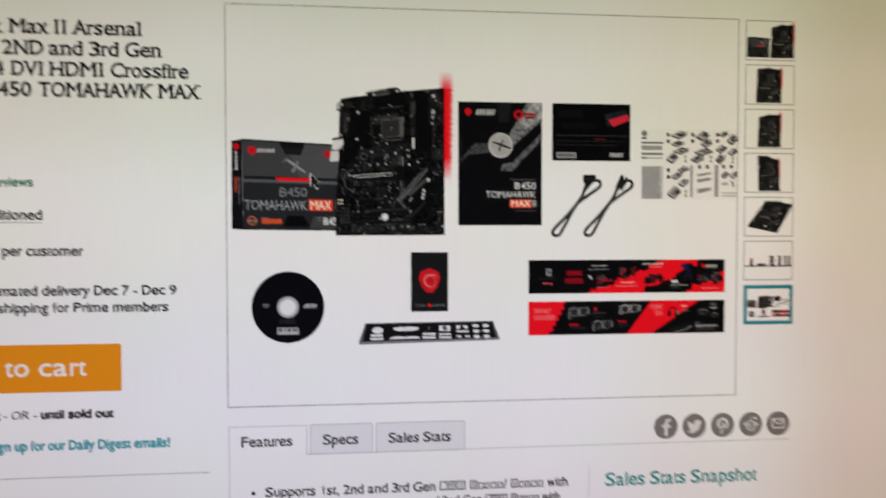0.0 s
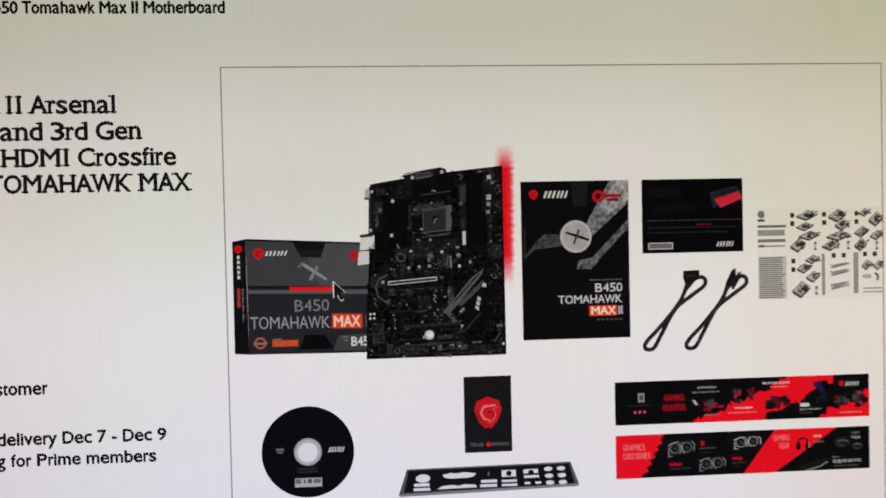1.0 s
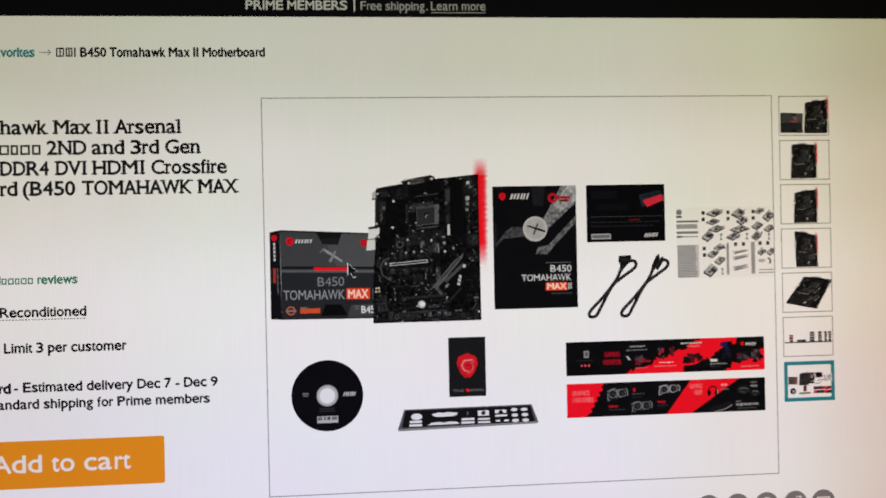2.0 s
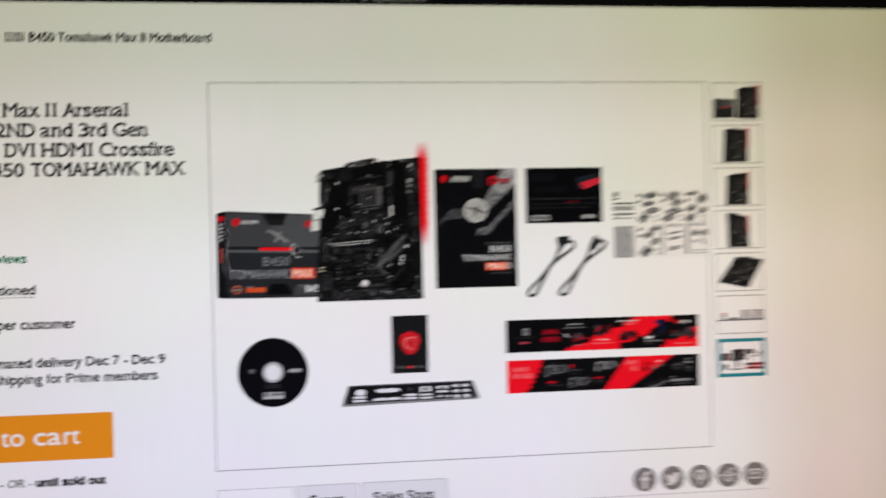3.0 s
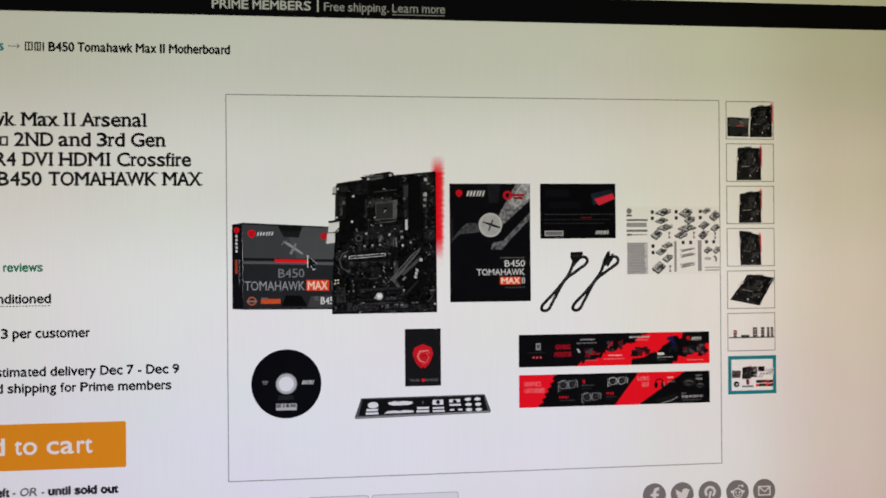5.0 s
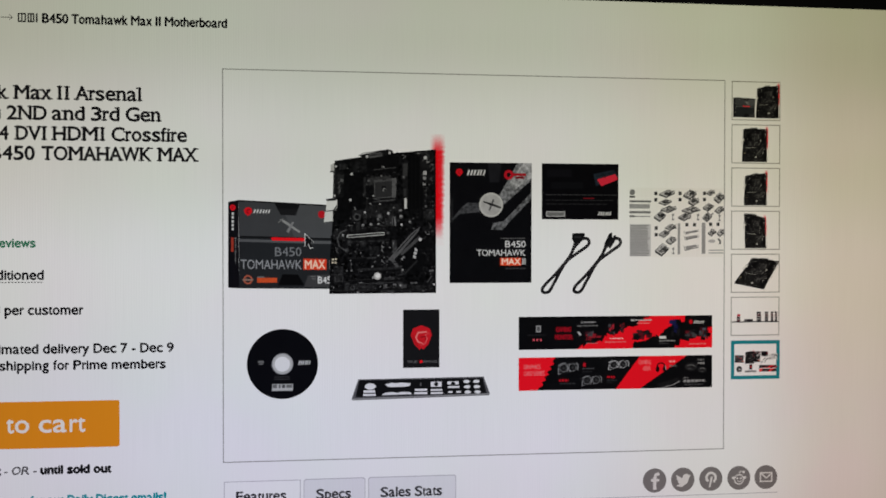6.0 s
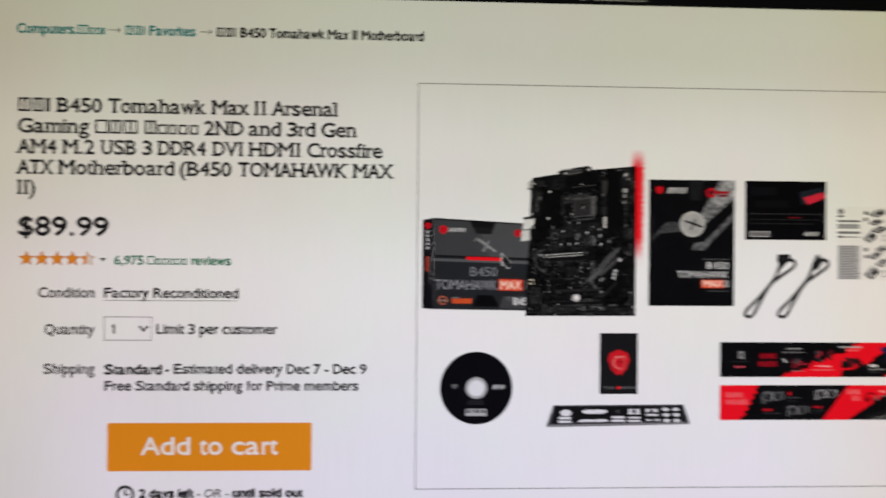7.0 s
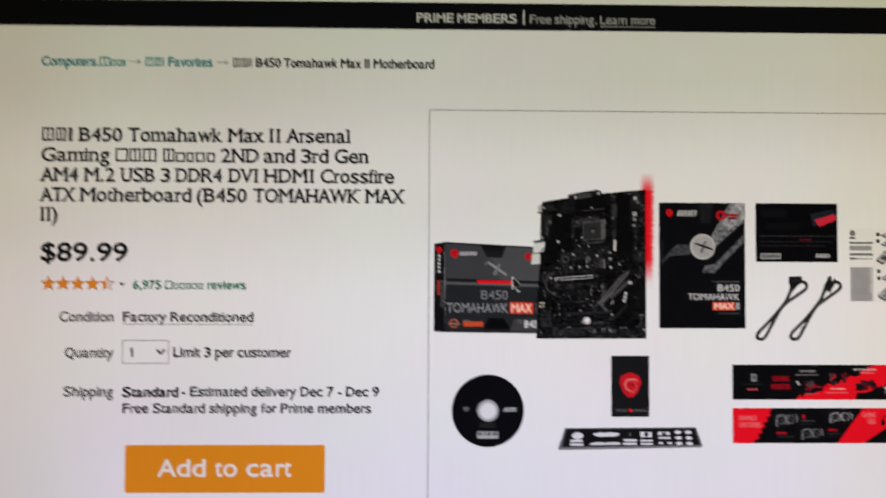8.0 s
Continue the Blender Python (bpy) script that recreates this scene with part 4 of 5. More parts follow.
for x, y in ((225, 127), (225, 172), (392, 125), (392, 170), (562, 123), (562, 168), (228, 375), (228, 422), (440, 350), (493, 350), (605, 346), (657, 346)):
    (u0, v1), (u1, v0) = lf(x, y), lf(x + 21, y + 25)
    Sheet(2).rect(u0, v0, u1, v1, dark(52, 0.2, 2500)).make("step_number", leaflet)
for x, y in ((345, 285), (519, 285), (669, 290), (349, 528)):
    (u0, v1), (u1, v0) = lf(x, y), lf(x + 15, y + 46)
    Sheet(2).rect(u0 + 0.15, v0, u1 - 0.15, v1, dark(170)).rect(u0, v0, u1, v0 + 0.4, dark(110), 1).rect(u0, v1 - 0.5, u1, v1, dark(120), 1).make("screw_drawing", leaflet)
for x0, x1, y0, y1 in ((387, 404, 352, 576), (554, 580, 348, 572)):
    (u0, v1), (u1, v0) = lf(x0, y0), lf(x1, y1)
    Sheet(2).rect(u0, v0, u1, v1, dark(158, 0.2, 2500)).make("text_block", leaflet, "grey unreadable small print")
for y, h in ((400, 30), (436, 36), (505, 42)):
    s = Sheet(2)
    s.poly([lf(440, y + 14), lf(520, y), lf(522, y + 14), lf(444, y + h)], dark(150))
    s.stroke([lf(430, y + 10), lf(436, y + h), lf(530, y + h - 22), lf(526, y)], 0.22, dark(110), 1)
    s.make("drawing", leaflet, "small grey bracket drawing")
for y in (542, 562):
    (u0, v1), (u1, v0) = lf(604, y), lf(706, y + 8)
    Sheet(2).rect(u0, v0, u1, v1, dark(165)).make("drawing", leaflet, "thin grey strip drawing")
Sheet(2).disc(*lf(625, 481), 1.0, dark(186), squash=0.45, n=20).stroke([lf(668, 462), lf(684, 480), lf(680, 504)], 0.5, dark(96)).make("drawing", leaflet, "small grey tool drawing")

# disc
s = Sheet(1).disc(14.55, -73.55, 8.78, lit(11, 11, 16, 0.1, 200), n=72)
dvd = s.make("disc_picture", monitor, "picture of a black data disc")
s = Sheet(2).disc(14.55, -73.5, 2.65, lit(192, 192, 192, 0.1, 500)).ring(14.55, -73.5, 2.42, 2.65, lit(160, 160, 164), 1).disc(14.55, -73.5, 1.9, lit(240, 240, 242), 2).ring(14.55, -73.5, 1.9, 2.0, lit(186, 186, 188), 3, n=24)
s.make("hub", dvd, "silver disc hub")
s = Sheet(2)
mark(s, 18.4, -73.75, 21.3, -72.75, G225)
s.rect(8.5, -73.15, 10.0, -72.65, G110).rect(8.7, -73.6, 9.8, -73.3, G110)
for k in range(9):
    s.rect(12.6 + 0.42 * k, -76.9, 12.88 + 0.42 * k, -76.6, D60).rect(12.5 + 0.44 * k, -77.5, 12.8 + 0.44 * k, -77.2, D60)
s.rect(11.95, -80.25, 17.1, -78.55, G190).rect(12.1, -79.55, 13.2, -78.65, G110, 1).rect(13.6, -79.5, 14.1, -78.7, G110, 1).rect(14.4, -79.5, 15.2, -78.7, D80, 1).rect(15.5, -79.5, 16.9, -78.7, G110, 1)
s.make("print", dvd, "pale marks and a small label")

# shield card
s = Sheet(1).rect(44.75, -75.0, 54.05, -60.15, lit(26, 26, 28, 0.1, 400))
flyer = s.make("flyer_picture", monitor, "picture of a black card with a red shield")
s = Sheet(2).poly([(49.4, -64.1), (51.6, -65.0), (52.1, -66.7), (51.2, -69.0), (49.9, -70.4), (49.4, -70.0), (48.9, -70.4), (47.6, -69.0), (46.7, -66.7), (47.2, -65.0)], lit(214, 28, 40))
s.stroke([(50.9, -65.8), (48.6, -66.0), (48.0, -67.2), (48.6, -68.4), (49.9, -68.8)], [0.35, 0.5, 0.4, 0.4, 0.2], lit(240, 130, 126), 1).stroke([(51.3, -66.2), (50.4, -66.6), (50.9, -67.6), (50.3, -68.9), (49.2, -69.3)], [0.2, 0.3, 0.3, 0.25, 0.1], lit(232, 96, 98), 1).stroke([(47.2, -66.6), (47.6, -68.2), (48.9, -69.8)], 0.16, lit(150, 16, 26), 1).stroke([(49.2, -67.2), (50.6, -67.0), (50.4, -68.0)], 0.3, lit(150, 16, 26), 1)
s.make("shield", flyer, "red shield")
Sheet(2).words("TRUE", 45.75, -73.75, 48.4, 0.62, G110, bold=0.01).words("GAMING", 49.0, -73.75, 53.35, 0.62, G110, bold=0.01).disc(49.35, -73.4, 0.42, RED, 1, n=14).make("writing", flyer, "small white capitals")

# port plate
HOLE = lit(238, 238, 240, 0.05, 1500)
s = Sheet(1).poly([(33.4, -77.75), (65.5, -77.55), (67.1, -81.9), (66.9, -82.4), (31.9, -83.05), (31.75, -82.6)], lit(92, 92, 96, 0.12, 700))
s.poly([(33.7, -78.0), (65.2, -77.85), (66.3, -81.85), (32.7, -82.25)], D20, 1)
s.stroke([(31.75, -82.7), (67.1, -82.0)], 0.28, G150, 2)
plate = s.make("plate_picture", monitor, "picture of a black metal port plate")
for u0, v0, u1, v1 in ((34.7, -81.1, 37.7, -80.5), (34.6, -81.95, 37.8, -81.4), (47.7, -80.9, 50.9, -80.35), (47.6, -81.75, 50.9, -81.2), (51.8, -79.9, 54.6, -78.6), (51.8, -80.95, 54.8, -80.5), (51.8, -81.75, 54.9, -81.3), (56.1, -79.4, 59.0, -78.6), (56.2, -80.3, 59.2, -79.8), (56.3, -81.55, 57.4, -81.1), (58.4, -81.55, 59.6, -81.1)):
    s = Sheet(3).rect(u0, v0, u1, v1, HOLE)
    if v1 > -78.7:
        s.disc((u0 + u1) / 2, v1 - 0.6, 0.55, D20, 1, n=12)
    s.make("opening", plate, "white port opening")
for pts in ([(40.2, -79.0), (41.4, -78.85), (41.8, -78.65), (43.0, -78.85), (44.2, -78.65), (45.6, -78.8), (46.8, -78.95), (46.4, -79.5), (45.4, -79.75), (41.6, -79.8), (40.6, -79.55)], [(39.2, -81.8), (40.2, -81.2), (42.2, -81.05), (43.2, -81.3), (44.4, -81.05), (46.6, -81.15), (47.0, -81.7)]):
    Sheet(3).poly(pts, HOLE).make("opening", plate, "wide white port opening")
Sheet(3).disc(36.45, -79.55, 1.4, HOLE, squash=0.58, n=20).make("opening", plate, "round white port opening")
Sheet(3).rect(49.1, -79.6, 49.4, -78.8, G110).make("pin", plate)
for cu in (61.0, 63.55):
    for j in range(3):
        Sheet(3).disc(cu + 0.16 * j, -78.7 - 1.36 * j, 0.85, HOLE, squash=0.5, n=16).make("opening", plate, "round white port opening")


# two printed banners
def splash(pts, seed, rough=0.02):
    r = random.Random(seed)
    out = []
    for a, b in zip(pts, pts[1:] + pts[:1]):
        flat = (a[1] == b[1] and a[1] in (0, 1)) or (a[0] == b[0] and a[0] in (0, 1))
        for k in range(1 if flat else 7):
            t = k / 7
            j = 0 if flat or k == 0 else 1
            out.append((min(max(a[0] + t * (b[0] - a[0]) + j * r.uniform(-0.3, 0.3) * rough, 0), 1), min(max(a[1] + t * (b[1] - a[1]) + j * r.uniform(-2, 2) * rough, 0), 1)))
    return out


def banner(v0, v1):
    def place(a, b):
        return (74.62 + 52.1 * a, v1 + (v0 - v1) * b)
    return place


def block(s, at, a0, b0, a1, b1, m, up=0):
    return s.poly([at(a0, b0), at(a1, b0), at(a1, b1), at(a0, b1)], m, up)


def print_line(s, at, a0, a1, b, h, m, seed):
    """A line of unreadable print as short bars."""
    r = random.Random(seed)
    while a0 < a1:
        w = r.uniform(0.006, 0.02)
        block(s, at, a0, b, min(a0 + w, a1), b + h * r.uniform(0.6, 0.9), m, 2)
        a0 += w + 0.0035


def device(parent, at, a0, b0, a1, b1, seed, tones, label):
    """A small pictured thing made of overlapping facets."""
    r = random.Random(seed)
    s = Sheet(6)
    w, h = a1 - a0, b1 - b0
    for k in range(22):
        x, y = a0 + w * r.uniform(0, 0.75), b0 + h * r.uniform(0, 0.75)
        dx, dy = w * r.uniform(0.12, 0.4), h * r.uniform(0.12, 0.4)
        s.poly([at(x, y), at(x + dx, y + dy * r.uniform(-0.3, 0.3)), at(x + dx * 0.8, y + dy), at(x - dx * 0.15, y + dy * 0.8)], lit(*r.choice(tones)), k % 5)
    s.make("device_picture", parent, label)


CRIMSON = lit(252, 20, 38)
DUSK = [(9, 9, 11), (16, 16, 18), (28, 27, 30), (44, 40, 44), (96, 22, 32), (60, 22, 30), (70, 68, 72)]
at = banner(-70.8, -62.27)
s = Sheet(1).rect(74.62, -70.8, 126.72, -62.27, lit(11, 11, 13, 0.2, 300))
ban = s.make("banner_picture", monitor, "picture of a long black and red banner")
s = Sheet(2).poly([at(*p) for p in splash([(0.286, 1), (0.41, 0.74), (0.47, 0.55), (0.55, 0.36), (0.62, 0.14), (0.675, 0), (0.868, 0), (0.826, 0.17), (0.765, 0.25), (0.742, 0.52), (0.705, 0.64), (0.66, 0.55), (0.645, 0.74), (0.583, 1)], 3, 0.045)], CRIMSON)
s.make("red_splash", ban, "bright red torn diagonal splash")
s = Sheet(2).poly([at(*p) for p in splash([(0.80, 1), (0.843, 0.75), (0.935, 0.63), (0.98, 0.40), (1, 0.37), (1, 1)], 4, 0.03)], CRIMSON)
s.make("red_splash", ban, "bright red torn splash at the end")
s = block(Sheet(4), at, 0.086, 0.26, 0.111, 0.47, G150)
block(s, at, 0.091, 0.30, 0.105, 0.42, D80, 1)
block(s, at, 0.043, 0.54, 0.135, 0.56, D45)
for k in range(3):
    block(s, at, 0.070 + 0.018 * k, 0.67, 0.079 + 0.018 * k, 0.73, lit(226, 90, 104))
s.make("pale_mark", ban, "pale square and three pink dots")
s = Sheet(4)
for text, a0, a1, b in (("GAMING", 0.188, 0.264, 0.46), ("MONITOR", 0.183, 0.271, 0.69)):
    (u0, v), (u1, _) = at(a0, b), at(a1, b)
    s.words(text, u0, v, u1, 1.2, lit(152, 16, 32), bold=0.055)
s.make("writing", ban, "dark red capitals")
s = Sheet(4)
for a0, a1, b, h, m, seed in ((0.315, 0.39, 0.15, 0.06, G150, 1), (0.295, 0.40, 0.26, 0.05, G110, 2), (0.34, 0.40, 0.80, 0.04, G110, 3), (0.46, 0.53, 0.66, 0.05, lit(255, 190, 190), 4), (0.435, 0.545, 0.77, 0.04, lit(240, 120, 120), 5), (0.57, 0.68, 0.10, 0.06, G190, 6), (0.60, 0.67, 0.20, 0.05, lit(240, 130, 130), 7), (0.717, 0.80, 0.75, 0.05, G150, 8), (0.717, 0.765, 0.84, 0.03, D80, 9), (0.875, 0.965, 0.86, 0.04, lit(240, 140, 140), 10)):
    print_line(s, at, a0, a1, b, h, m, seed)
block(s, at, 0.717, 0.62, 0.752, 0.70, G225, 3)
s.poly([at(0.293, 0.46), at(0.303, 0.45), at(0.316, 0.56), at(0.306, 0.58)], G190, 3)
s.make("print", ban, "small pale unreadable print")
s = Sheet(4)
u, v = at(0.882, 0.19)
emblem(s, u, v, 0.5, 2)
u, v = at(0.897, 0.25)
mark(s, u, v, u + 2.7, v + 0.8, G225, 2)
s.make("emblem", ban, "red shield and a pale mark")
for a0, b0, a1, b1, seed, tones in ((0.33, 0.44, 0.415, 0.76, 11, DUSK + [(150, 30, 42)] * 3), (0.45, 0.22, 0.485, 0.56, 12, DUSK + [(170, 40, 54)] * 2), (0.51, 0.20, 0.535, 0.5, 13, DUSK + [(150, 30, 40)] * 2), (0.575, 0.40, 0.69, 0.72, 14, DUSK[:5]), (0.58, 0.74, 0.64, 0.98, 18, DUSK[:2]), (0.765, 0.10, 0.825, 0.58, 15, DUSK[:3] + [(24, 26, 66), (34, 34, 84), (18, 20, 44)]), (0.85, 0.42, 0.92, 0.76, 16, DUSK), (0.925, 0.36, 0.985, 0.74, 17, DUSK + [(84, 88, 100)])):
    device(ban, at, a0, b0, a1, b1, seed, tones, "small dark pictured device")

at = banner(-81.4, -72.85)
s = Sheet(1).rect(74.62, -81.4, 126.75, -72.85, lit(12, 12, 14, 0.2, 300))
ban = s.make("banner_picture", monitor, "picture of a long red and black banner")
teeth = [(0.10 + 0.085 * (1 - b) + (0.012 if k % 2 else -0.004), b) for k, b in ((k, 0.12 + 0.08 * k) for k in range(11))]
s = Sheet(2).poly([at(*p) for p in [(0, 0), (0.187, 0)] + teeth + [(0.095, 1), (0, 1)]], CRIMSON)
s.make("red_band", ban, "bright red end with a toothed edge")
s = Sheet(2).poly([at(*p) for p in ((0.62, 0), (0.867, 0), (0.62, 1), (0.495, 1))], CRIMSON)
s.make("red_band", ban, "bright red slanted band")
s = Sheet(4)
for text, a0, a1, b in (("GRAPHICS", 0.025, 0.11, 0.34), ("CARD SERIES", 0.025, 0.13, 0.54), ("GAMING", 0.612, 0.675, 0.25), ("GEAR", 0.636, 0.675, 0.44)):
    (u0, v), (u1, _) = at(a0, b), at(a1, b)
    s.words(text, u0, v, u1, 1.15, lit(250, 132, 136), bold=0.002)
s.make("writing", ban, "pale capitals on the red")
s = Sheet(4)
for a0, a1, b, h, m, seed in ((0.203, 0.25, 0.66, 0.09, lit(190, 20, 36), 21), (0.205, 0.285, 0.78, 0.04, D60, 22), (0.325, 0.338, 0.17, 0.13, lit(190, 20, 36), 23), (0.32, 0.385, 0.33, 0.04, D80, 24), (0.32, 0.37, 0.43, 0.03, D45, 25), (0.447, 0.49, 0.58, 0.09, lit(190, 20, 36), 26), (0.447, 0.50, 0.70, 0.04, D60, 27), (0.447, 0.48, 0.78, 0.03, D45, 28), (0.77, 0.80, 0.14, 0.08, lit(255, 170, 170), 29), (0.77, 0.81, 0.28, 0.06, G110, 30), (0.92, 0.955, 0.10, 0.07, G110, 31), (0.92, 0.955, 0.20, 0.08, G150, 32), (0.845, 0.87, 0.66, 0.05, G110, 33), (0.845, 0.96, 0.74, 0.10, G150, 34), (0.85, 0.95, 0.87, 0.04, D80, 35)):
    print_line(s, at, a0, a1, b, h, m, seed)
s.make("print", ban, "small pale and red unreadable print")


def fan_card(a0, b0, a1, b1, lift, tone, label):
    """A pictured card with two round fans and pale edges."""
    s = Sheet(5)
    w, h = a1 - a0, b1 - b0

    def q(x, y):
        return at(a0 + w * x, b0 + h * (y - lift * x))

    s.poly([q(0.02, 0.25), q(0.2, 0.1), q(0.95, 0.08), q(1.0, 0.7), q(0.75, 0.85), q(0.1, 0.95)], dark(34, 0.4, 1500))
    for x in (0.3, 0.74):
        u, v = q(x, 0.48)
        s.ring(u, v, 0.88, 1.02, dark(tone), 1, n=20).disc(u, v, 0.88, dark(14), 1, n=20).ring(u, v, 0.45, 0.6, dark(44), 2, n=14).disc(u, v, 0.25, dark(70), 3, n=10)
    for pts in (((0.02, 0.25), (0.2, 0.1), (0.4, 0.06)), ((0.45, 0.15), (0.52, 0.5), (0.45, 0.8)), ((0.58, 0.12), (0.54, 0.5), (0.62, 0.82)), ((0.9, 0.1), (1.0, 0.3), (0.98, 0.7)), ((0.05, 0.4), (0.04, 0.95), (0.16, 0.9))):
        s.stroke([q(*p) for p in pts], 0.2, dark(tone + 16), 4)
    s.make("card_photo", ban, label)


fan_card(0.193, 0.15, 0.297, 0.53, 0.10, 128, "grey pictured card with two fans")
fan_card(0.314, 0.55, 0.417, 0.89, 0.06, 118, "grey pictured card with two fans")
fan_card(0.449, 0.10, 0.557, 0.41, 0.08, 170, "pale pictured card with two fans")
u, v = at(0.728, 0.34)
s = Sheet(5).ring(u, v, 0.95, 1.25, D10, start=0, end=180, n=14).disc(u - 0.95, v - 0.5, 0.5, D10, squash=1.6, n=14).disc(u + 0.95, v - 0.5, 0.5, D10, squash=1.6, n=14).stroke([(u + 1.15, v + 0.3), (u + 1.25, v - 0.8)], 0.25, G150, 1)
s.make("headset_picture", ban, "black pictured headset")
for a, b, w in ((0.885, 0.34, 1.7), (0.945, 0.44, 1.2)):
    u, v = at(a, b)
    Sheet(5).disc(u, v, w, dark(40, 0.5, 1200), squash=0.62, n=20).stroke([(u - w * 0.6, v + 0.3), (u, v + 0.5), (u + w * 0.6, v + 0.2)], 0.18, G110, 1).stroke([(u - w * 0.5, v - 0.45), (u + w * 0.1, v - 0.6)], 0.14, D80, 1).make("mouse_picture", ban, "dark pictured mouse")
s = Sheet(5).poly([at(0.705, 0.86), at(0.815, 0.68), at(0.825, 0.78), at(0.725, 0.98)], dark(26, 0.4, 1500)).stroke([at(0.735, 0.97), at(0.79, 0.89), at(0.825, 0.78)], 0.22, G150, 1)
s.make("keyboard_picture", ban, "dark pictured keyboard with a pale edge")

# ---- seven thumbnails ----
def level(u, v):
    """How far up the pictured board a place lies: 0 at its foot, 1 at its slanted top."""
    return (v + 56.0) / (33.1 + 3.6 * (u - 27) / 26.7)


def slanted(u, v, top):
    a, q = (u - 26.2) / 27.2, level(u, v)
    lo, hi = (132.15 + 8.3 * a, -7.7 - 1.7 * a), (136.8 + 8.0 * a, -0.9 - 1.0 * a)
    return (lo[0] + q * (hi[0] - lo[0]), top + lo[1] + q * (hi[1] - lo[1]))


THUMB_MAPS = (lambda u, v, top: (138.05 + 0.232 * (u - 26.2), top - 1.15 + 0.237 * (v + 19.3)),
              lambda u, v, top: (134.25 + 0.255 * (u - 26.2), top - 10.0 + 8.7 * level(u, v)),
              lambda u, v, top: (134.8 + 0.232 * (u - 26.2), top - 1.4 + 0.234 * (v + 19.3)),
              lambda u, v, top: (135.2 - 0.6 * level(u, v) + (0.215 + 0.012 * level(u, v)) * (u - 26.2), top - 9.9 + (9.3 - 0.045 * (u - 26.2)) * level(u, v)),
              slanted, None,
              lambda u, v, top: (132.9 + 0.0925 * u, top - 0.95 + 0.092 * v))
goods = [ob for ob in monitor.children if ob.name.split(".")[0].endswith("_picture")]


def shrink(sources, place, top, skip):
    """A small copy of pictured goods for a thumbnail."""
    s = Sheet(2)
    for parent in sources:
        for ob in (parent, *parent.children):
            if ob.name.split(".")[0] in skip:
                continue
            n = len(s.verts)
            for vert in ob.data.vertices:
                u, v = place(vert.co.x * 1000, (vert.co.z - Z0) * 1000, top)
                s.verts.append((u / 1000, vert.co.y - STEP, Z0 + v / 1000))
            for p in ob.data.polygons:
                s.faces.append([n + i for i in p.vertices])
                s.slots.append(s.slot(ob.data.materials[p.material_index]))
    return s


for k in range(7):
    top = -0.2 - 11.47 * k
    s = Sheet(1)
    if k < 6:
        s.frame_of(132.0, top - 10.15, 145.35, top, 0.22, lit(150, 148, 142))
    else:
        s.frame_of(132.45, top - 9.95, 145.15, top - 0.55, 0.95, lit(28, 138, 150))
    th = s.make("thumbnail", monitor, ("thin-bordered small photo of a box and board", "thin-bordered small photo of a board", "thin-bordered small photo of a turned board", "thin-bordered small photo of a board from its side", "thin-bordered small photo of a board lying slanted", "thin-bordered small photo of a port row", "teal-bordered small photo of all the goods")[k])
    th["group"] = "thumbnails beside the photo"
    if k == 5:
        s = Sheet(2).rect(132.2, top - 6.72, 145.1, top - 6.42, D30)
        for u, w, n in ((133.5, 1.0, 3), (135.6, 2.4, 1), (139.0, 1.3, 4), (141.3, 1.0, 4), (143.0, 0.75, 4), (144.1, 0.75, 4)):
            for j in range(n):
                s.rect(u, top - 6.4 + 0.66 * j, u + w, top - 5.86 + 0.66 * j, lit(190, 40, 60) if j == 2 and n == 3 else lit(44, 42, 46) if (j + n) % 3 else lit(86, 46, 52))
    else:
        s = shrink(((box, board), (board,), (board,), (board,), (board,), None, goods)[k], THUMB_MAPS[k], top, () if k == 6 else ("badge", "emblem", "writing", "red_strip" if k == 4 else ""))
    s.make("small_photo", th)

# ---- tabs, share buttons and the foot of the page ----
TAB, EDGE = lit(239, 238, 242), lit(198, 196, 202)
for text, u0, u1, a, b, m in (("Features", 0.2, 18.9, 3.2, 15.4, None), ("Specs", 19.7, 35.2, 22.9, 31.5, TAB), ("Sales Stats", 35.9, 58.4, 39.1, 54.65, TAB)):
    s = Sheet(1)
    if m is None:
        s.rect(u0, -102.95, u1, -102.75, EDGE).rect(u0 - 0.1, -261, u0 + 0.1, -102.75, EDGE).rect(u1 - 0.1, -110.0, u1 + 0.1, -102.75, EDGE)
    else:
        s.rounded(u0, -110.0, u1, -102.65, 0.7, EDGE, top_only=True).rounded(u0 + 0.2, -109.9, u1 - 0.2, -102.85, 0.6, m, 1, top_only=True)
    tab = s.make("tab", monitor, "white open tab with a thin border" if m is None else "grey closed tab with rounded corners")
    tab["group"] = "tabs under the photo"
    Sheet(3).words(text, a, -107.7, b, 2.4, lit(50, 48, 54), bold=0.024).make("writing", tab)
Sheet(1).rect(58.5, -110.1, 145.2, -109.9, EDGE).rect(18.9, -110.2, 58.5, -110.0, EDGE).make("rule", monitor, "thin grey line")

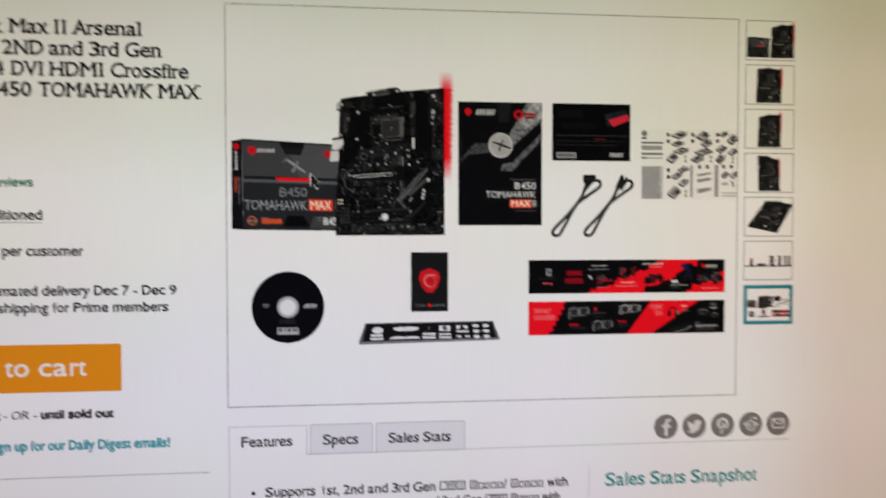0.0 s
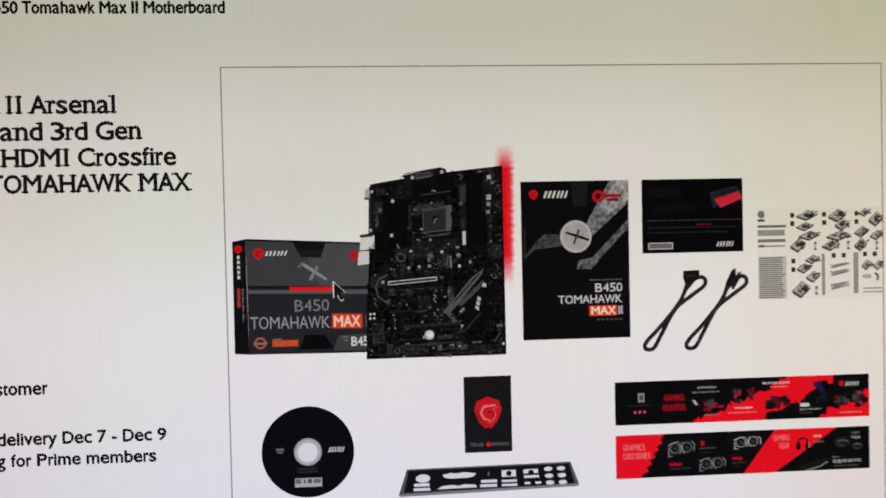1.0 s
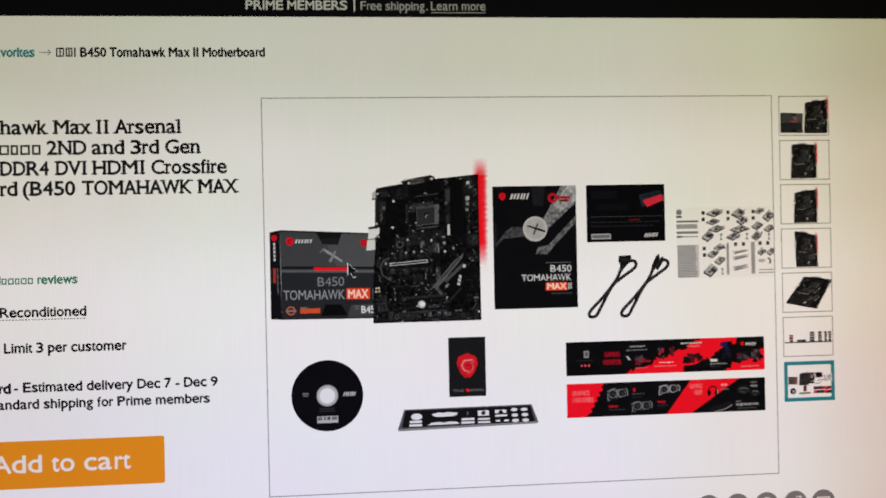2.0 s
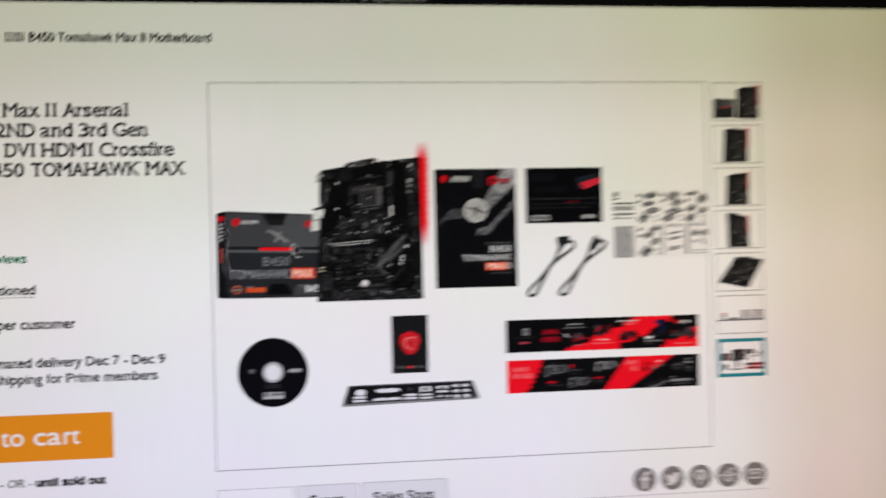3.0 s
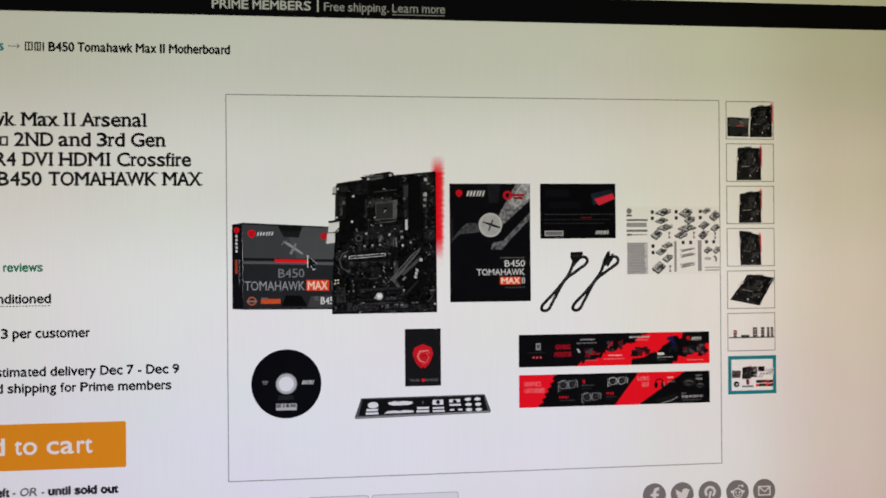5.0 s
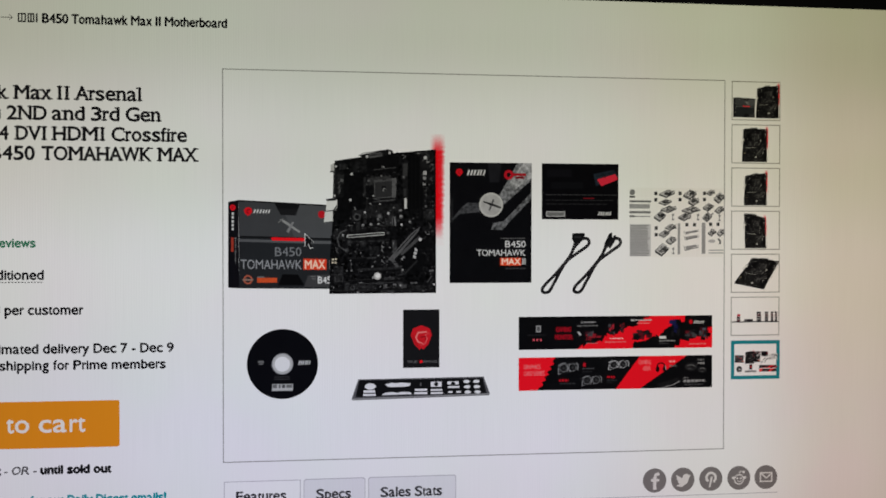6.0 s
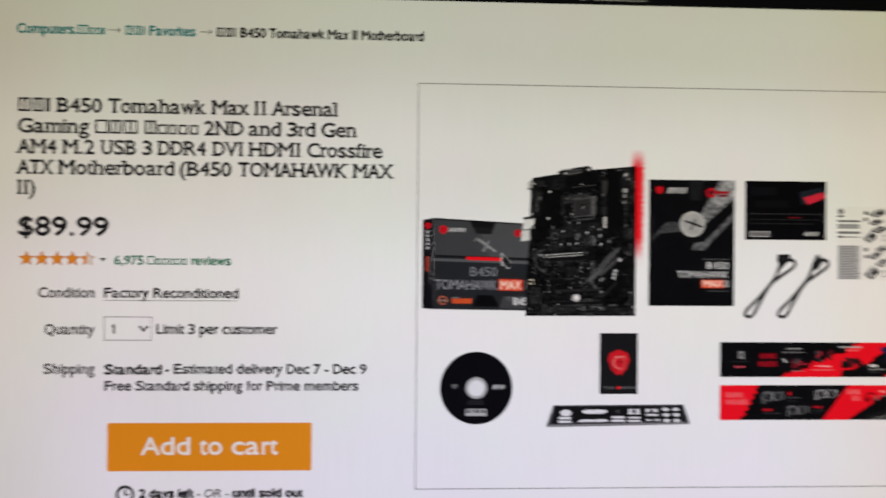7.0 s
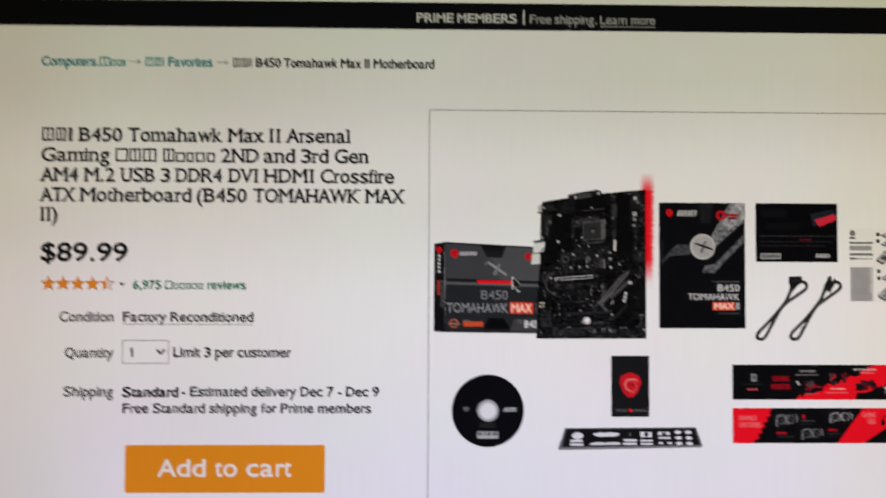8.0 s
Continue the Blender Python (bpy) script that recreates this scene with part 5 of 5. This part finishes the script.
ICON, GLYPH = lit(130, 125, 125), lit(232, 228, 226)
for k, (u, name) in enumerate(((111.1, "letter"), (118.82, "bird"), (126.56, "pin"), (134.34, "face"), (141.9, "envelope"))):
    v = -105.82
    icon = Sheet(1).disc(u, v, 3.2, ICON, n=48).make("share_button", monitor, "round grey button with a pale %s sign" % name)
    icon["group"] = "share buttons"
    s = Sheet(2)
    if k == 0:
        s.rect(u - 0.45, v - 2.4, u + 0.45, v + 1.0, GLYPH).rect(u - 1.1, v - 0.2, u + 1.15, v + 0.5, GLYPH, 1)
        s.stroke([(u, v + 0.9), (u + 0.15, v + 1.6), (u + 1.15, v + 1.9)], 0.85, GLYPH, 2)
    elif k == 1:
        s.poly([(u - 2.0, v + 1.4), (u - 0.2, v + 0.4), (u + 0.1, v + 1.3), (u + 1.1, v + 1.6), (u + 1.6, v + 1.2), (u + 2.1, v + 1.3), (u + 1.75, v + 0.6), (u + 1.2, v - 0.9), (u - 0.3, v - 1.9), (u - 2.0, v - 1.6), (u - 0.9, v - 1.1), (u - 1.6, v - 0.5), (u - 1.2, v - 0.35), (u - 1.9, v + 0.3), (u - 1.6, v + 0.4)], GLYPH)
    elif k == 2:
        s.ring(u, v + 0.35, 0.95, 1.6, GLYPH, start=-60, end=230, n=20).stroke([(u + 0.15, v + 0.6), (u - 0.5, v - 2.2)], [0.6, 0.4], GLYPH, 1)
    elif k == 3:
        s.ring(u, v - 0.35, 1.1, 1.4, GLYPH, n=24).disc(u - 0.5, v - 0.1, 0.28, GLYPH, n=10).disc(u + 0.5, v - 0.1, 0.28, GLYPH, n=10).ring(u, v - 0.35, 0.5, 0.7, GLYPH, 1, start=200, end=340, n=10)
        s.disc(u - 1.6, v + 0.1, 0.4, GLYPH, n=12).disc(u + 1.6, v + 0.1, 0.4, GLYPH, n=12).stroke([(u, v + 0.9), (u + 0.3, v + 1.8), (u + 1.2, v + 1.6)], 0.22, GLYPH).disc(u + 1.3, v + 1.6, 0.35, GLYPH, n=12)
    else:
        s.frame_of(u - 1.6, v - 1.1, u + 1.6, v + 1.2, 0.35, GLYPH).stroke([(u - 1.5, v + 1.1), (u, v - 0.2), (u + 1.5, v + 1.1)], 0.35, GLYPH, 1)
    s.make("sign", icon, "pale %s sign" % name)
s = Sheet(1).disc(5.9, -119.35, 0.5, INK, n=16).words("Supports 1st, 2nd and 3rd Gen [ANO] [Nyzon]/ [Nyzon] with", 8.8, -120.35, 84.9, 2.3, INK)
feats = s.make("feature_list", monitor, "dark bulleted writing under the tabs")
s = Sheet(1).words("and 2nd Gen [ANO] [Nyzon] with", 47.5, -124.1, 82.9, 2.3, INK)
for u0, u1 in ((8.8, 19.5), (20.5, 31.0), (32.0, 36.2), (37.2, 46.6)):
    s.rect(u0, -124.1, u1, -122.4, INK)
s.make("writing", feats)
Sheet(1).words("Sales Stats Snapshot", 95.0, -120.75, 136.05, 3.3, lit(54, 152, 150), bold=0.018).make("side_heading", monitor, "teal heading in larger letters")
Sheet(1).rect(90.5, -128, 90.7, -115.4, lit(214, 210, 214)).make("rule", monitor, "thin upright grey line")

# ---- mouse pointer ----
u, v = 20.4, -41.0
arrow = [(0, 0), (2.05, -2.0), (1.2, -2.1), (1.75, -3.2), (1.2, -3.45), (0.68, -2.35), (0, -2.9)]
s = Sheet(14).poly([(u - 0.22 + x * 1.16, v + 0.3 + y * 1.15) for x, y in arrow], lit(236, 236, 236)).poly([(u + x, v + y) for x, y in arrow], D20, 1)
s.make("mouse_pointer", monitor, "black arrow pointer with a white edge")
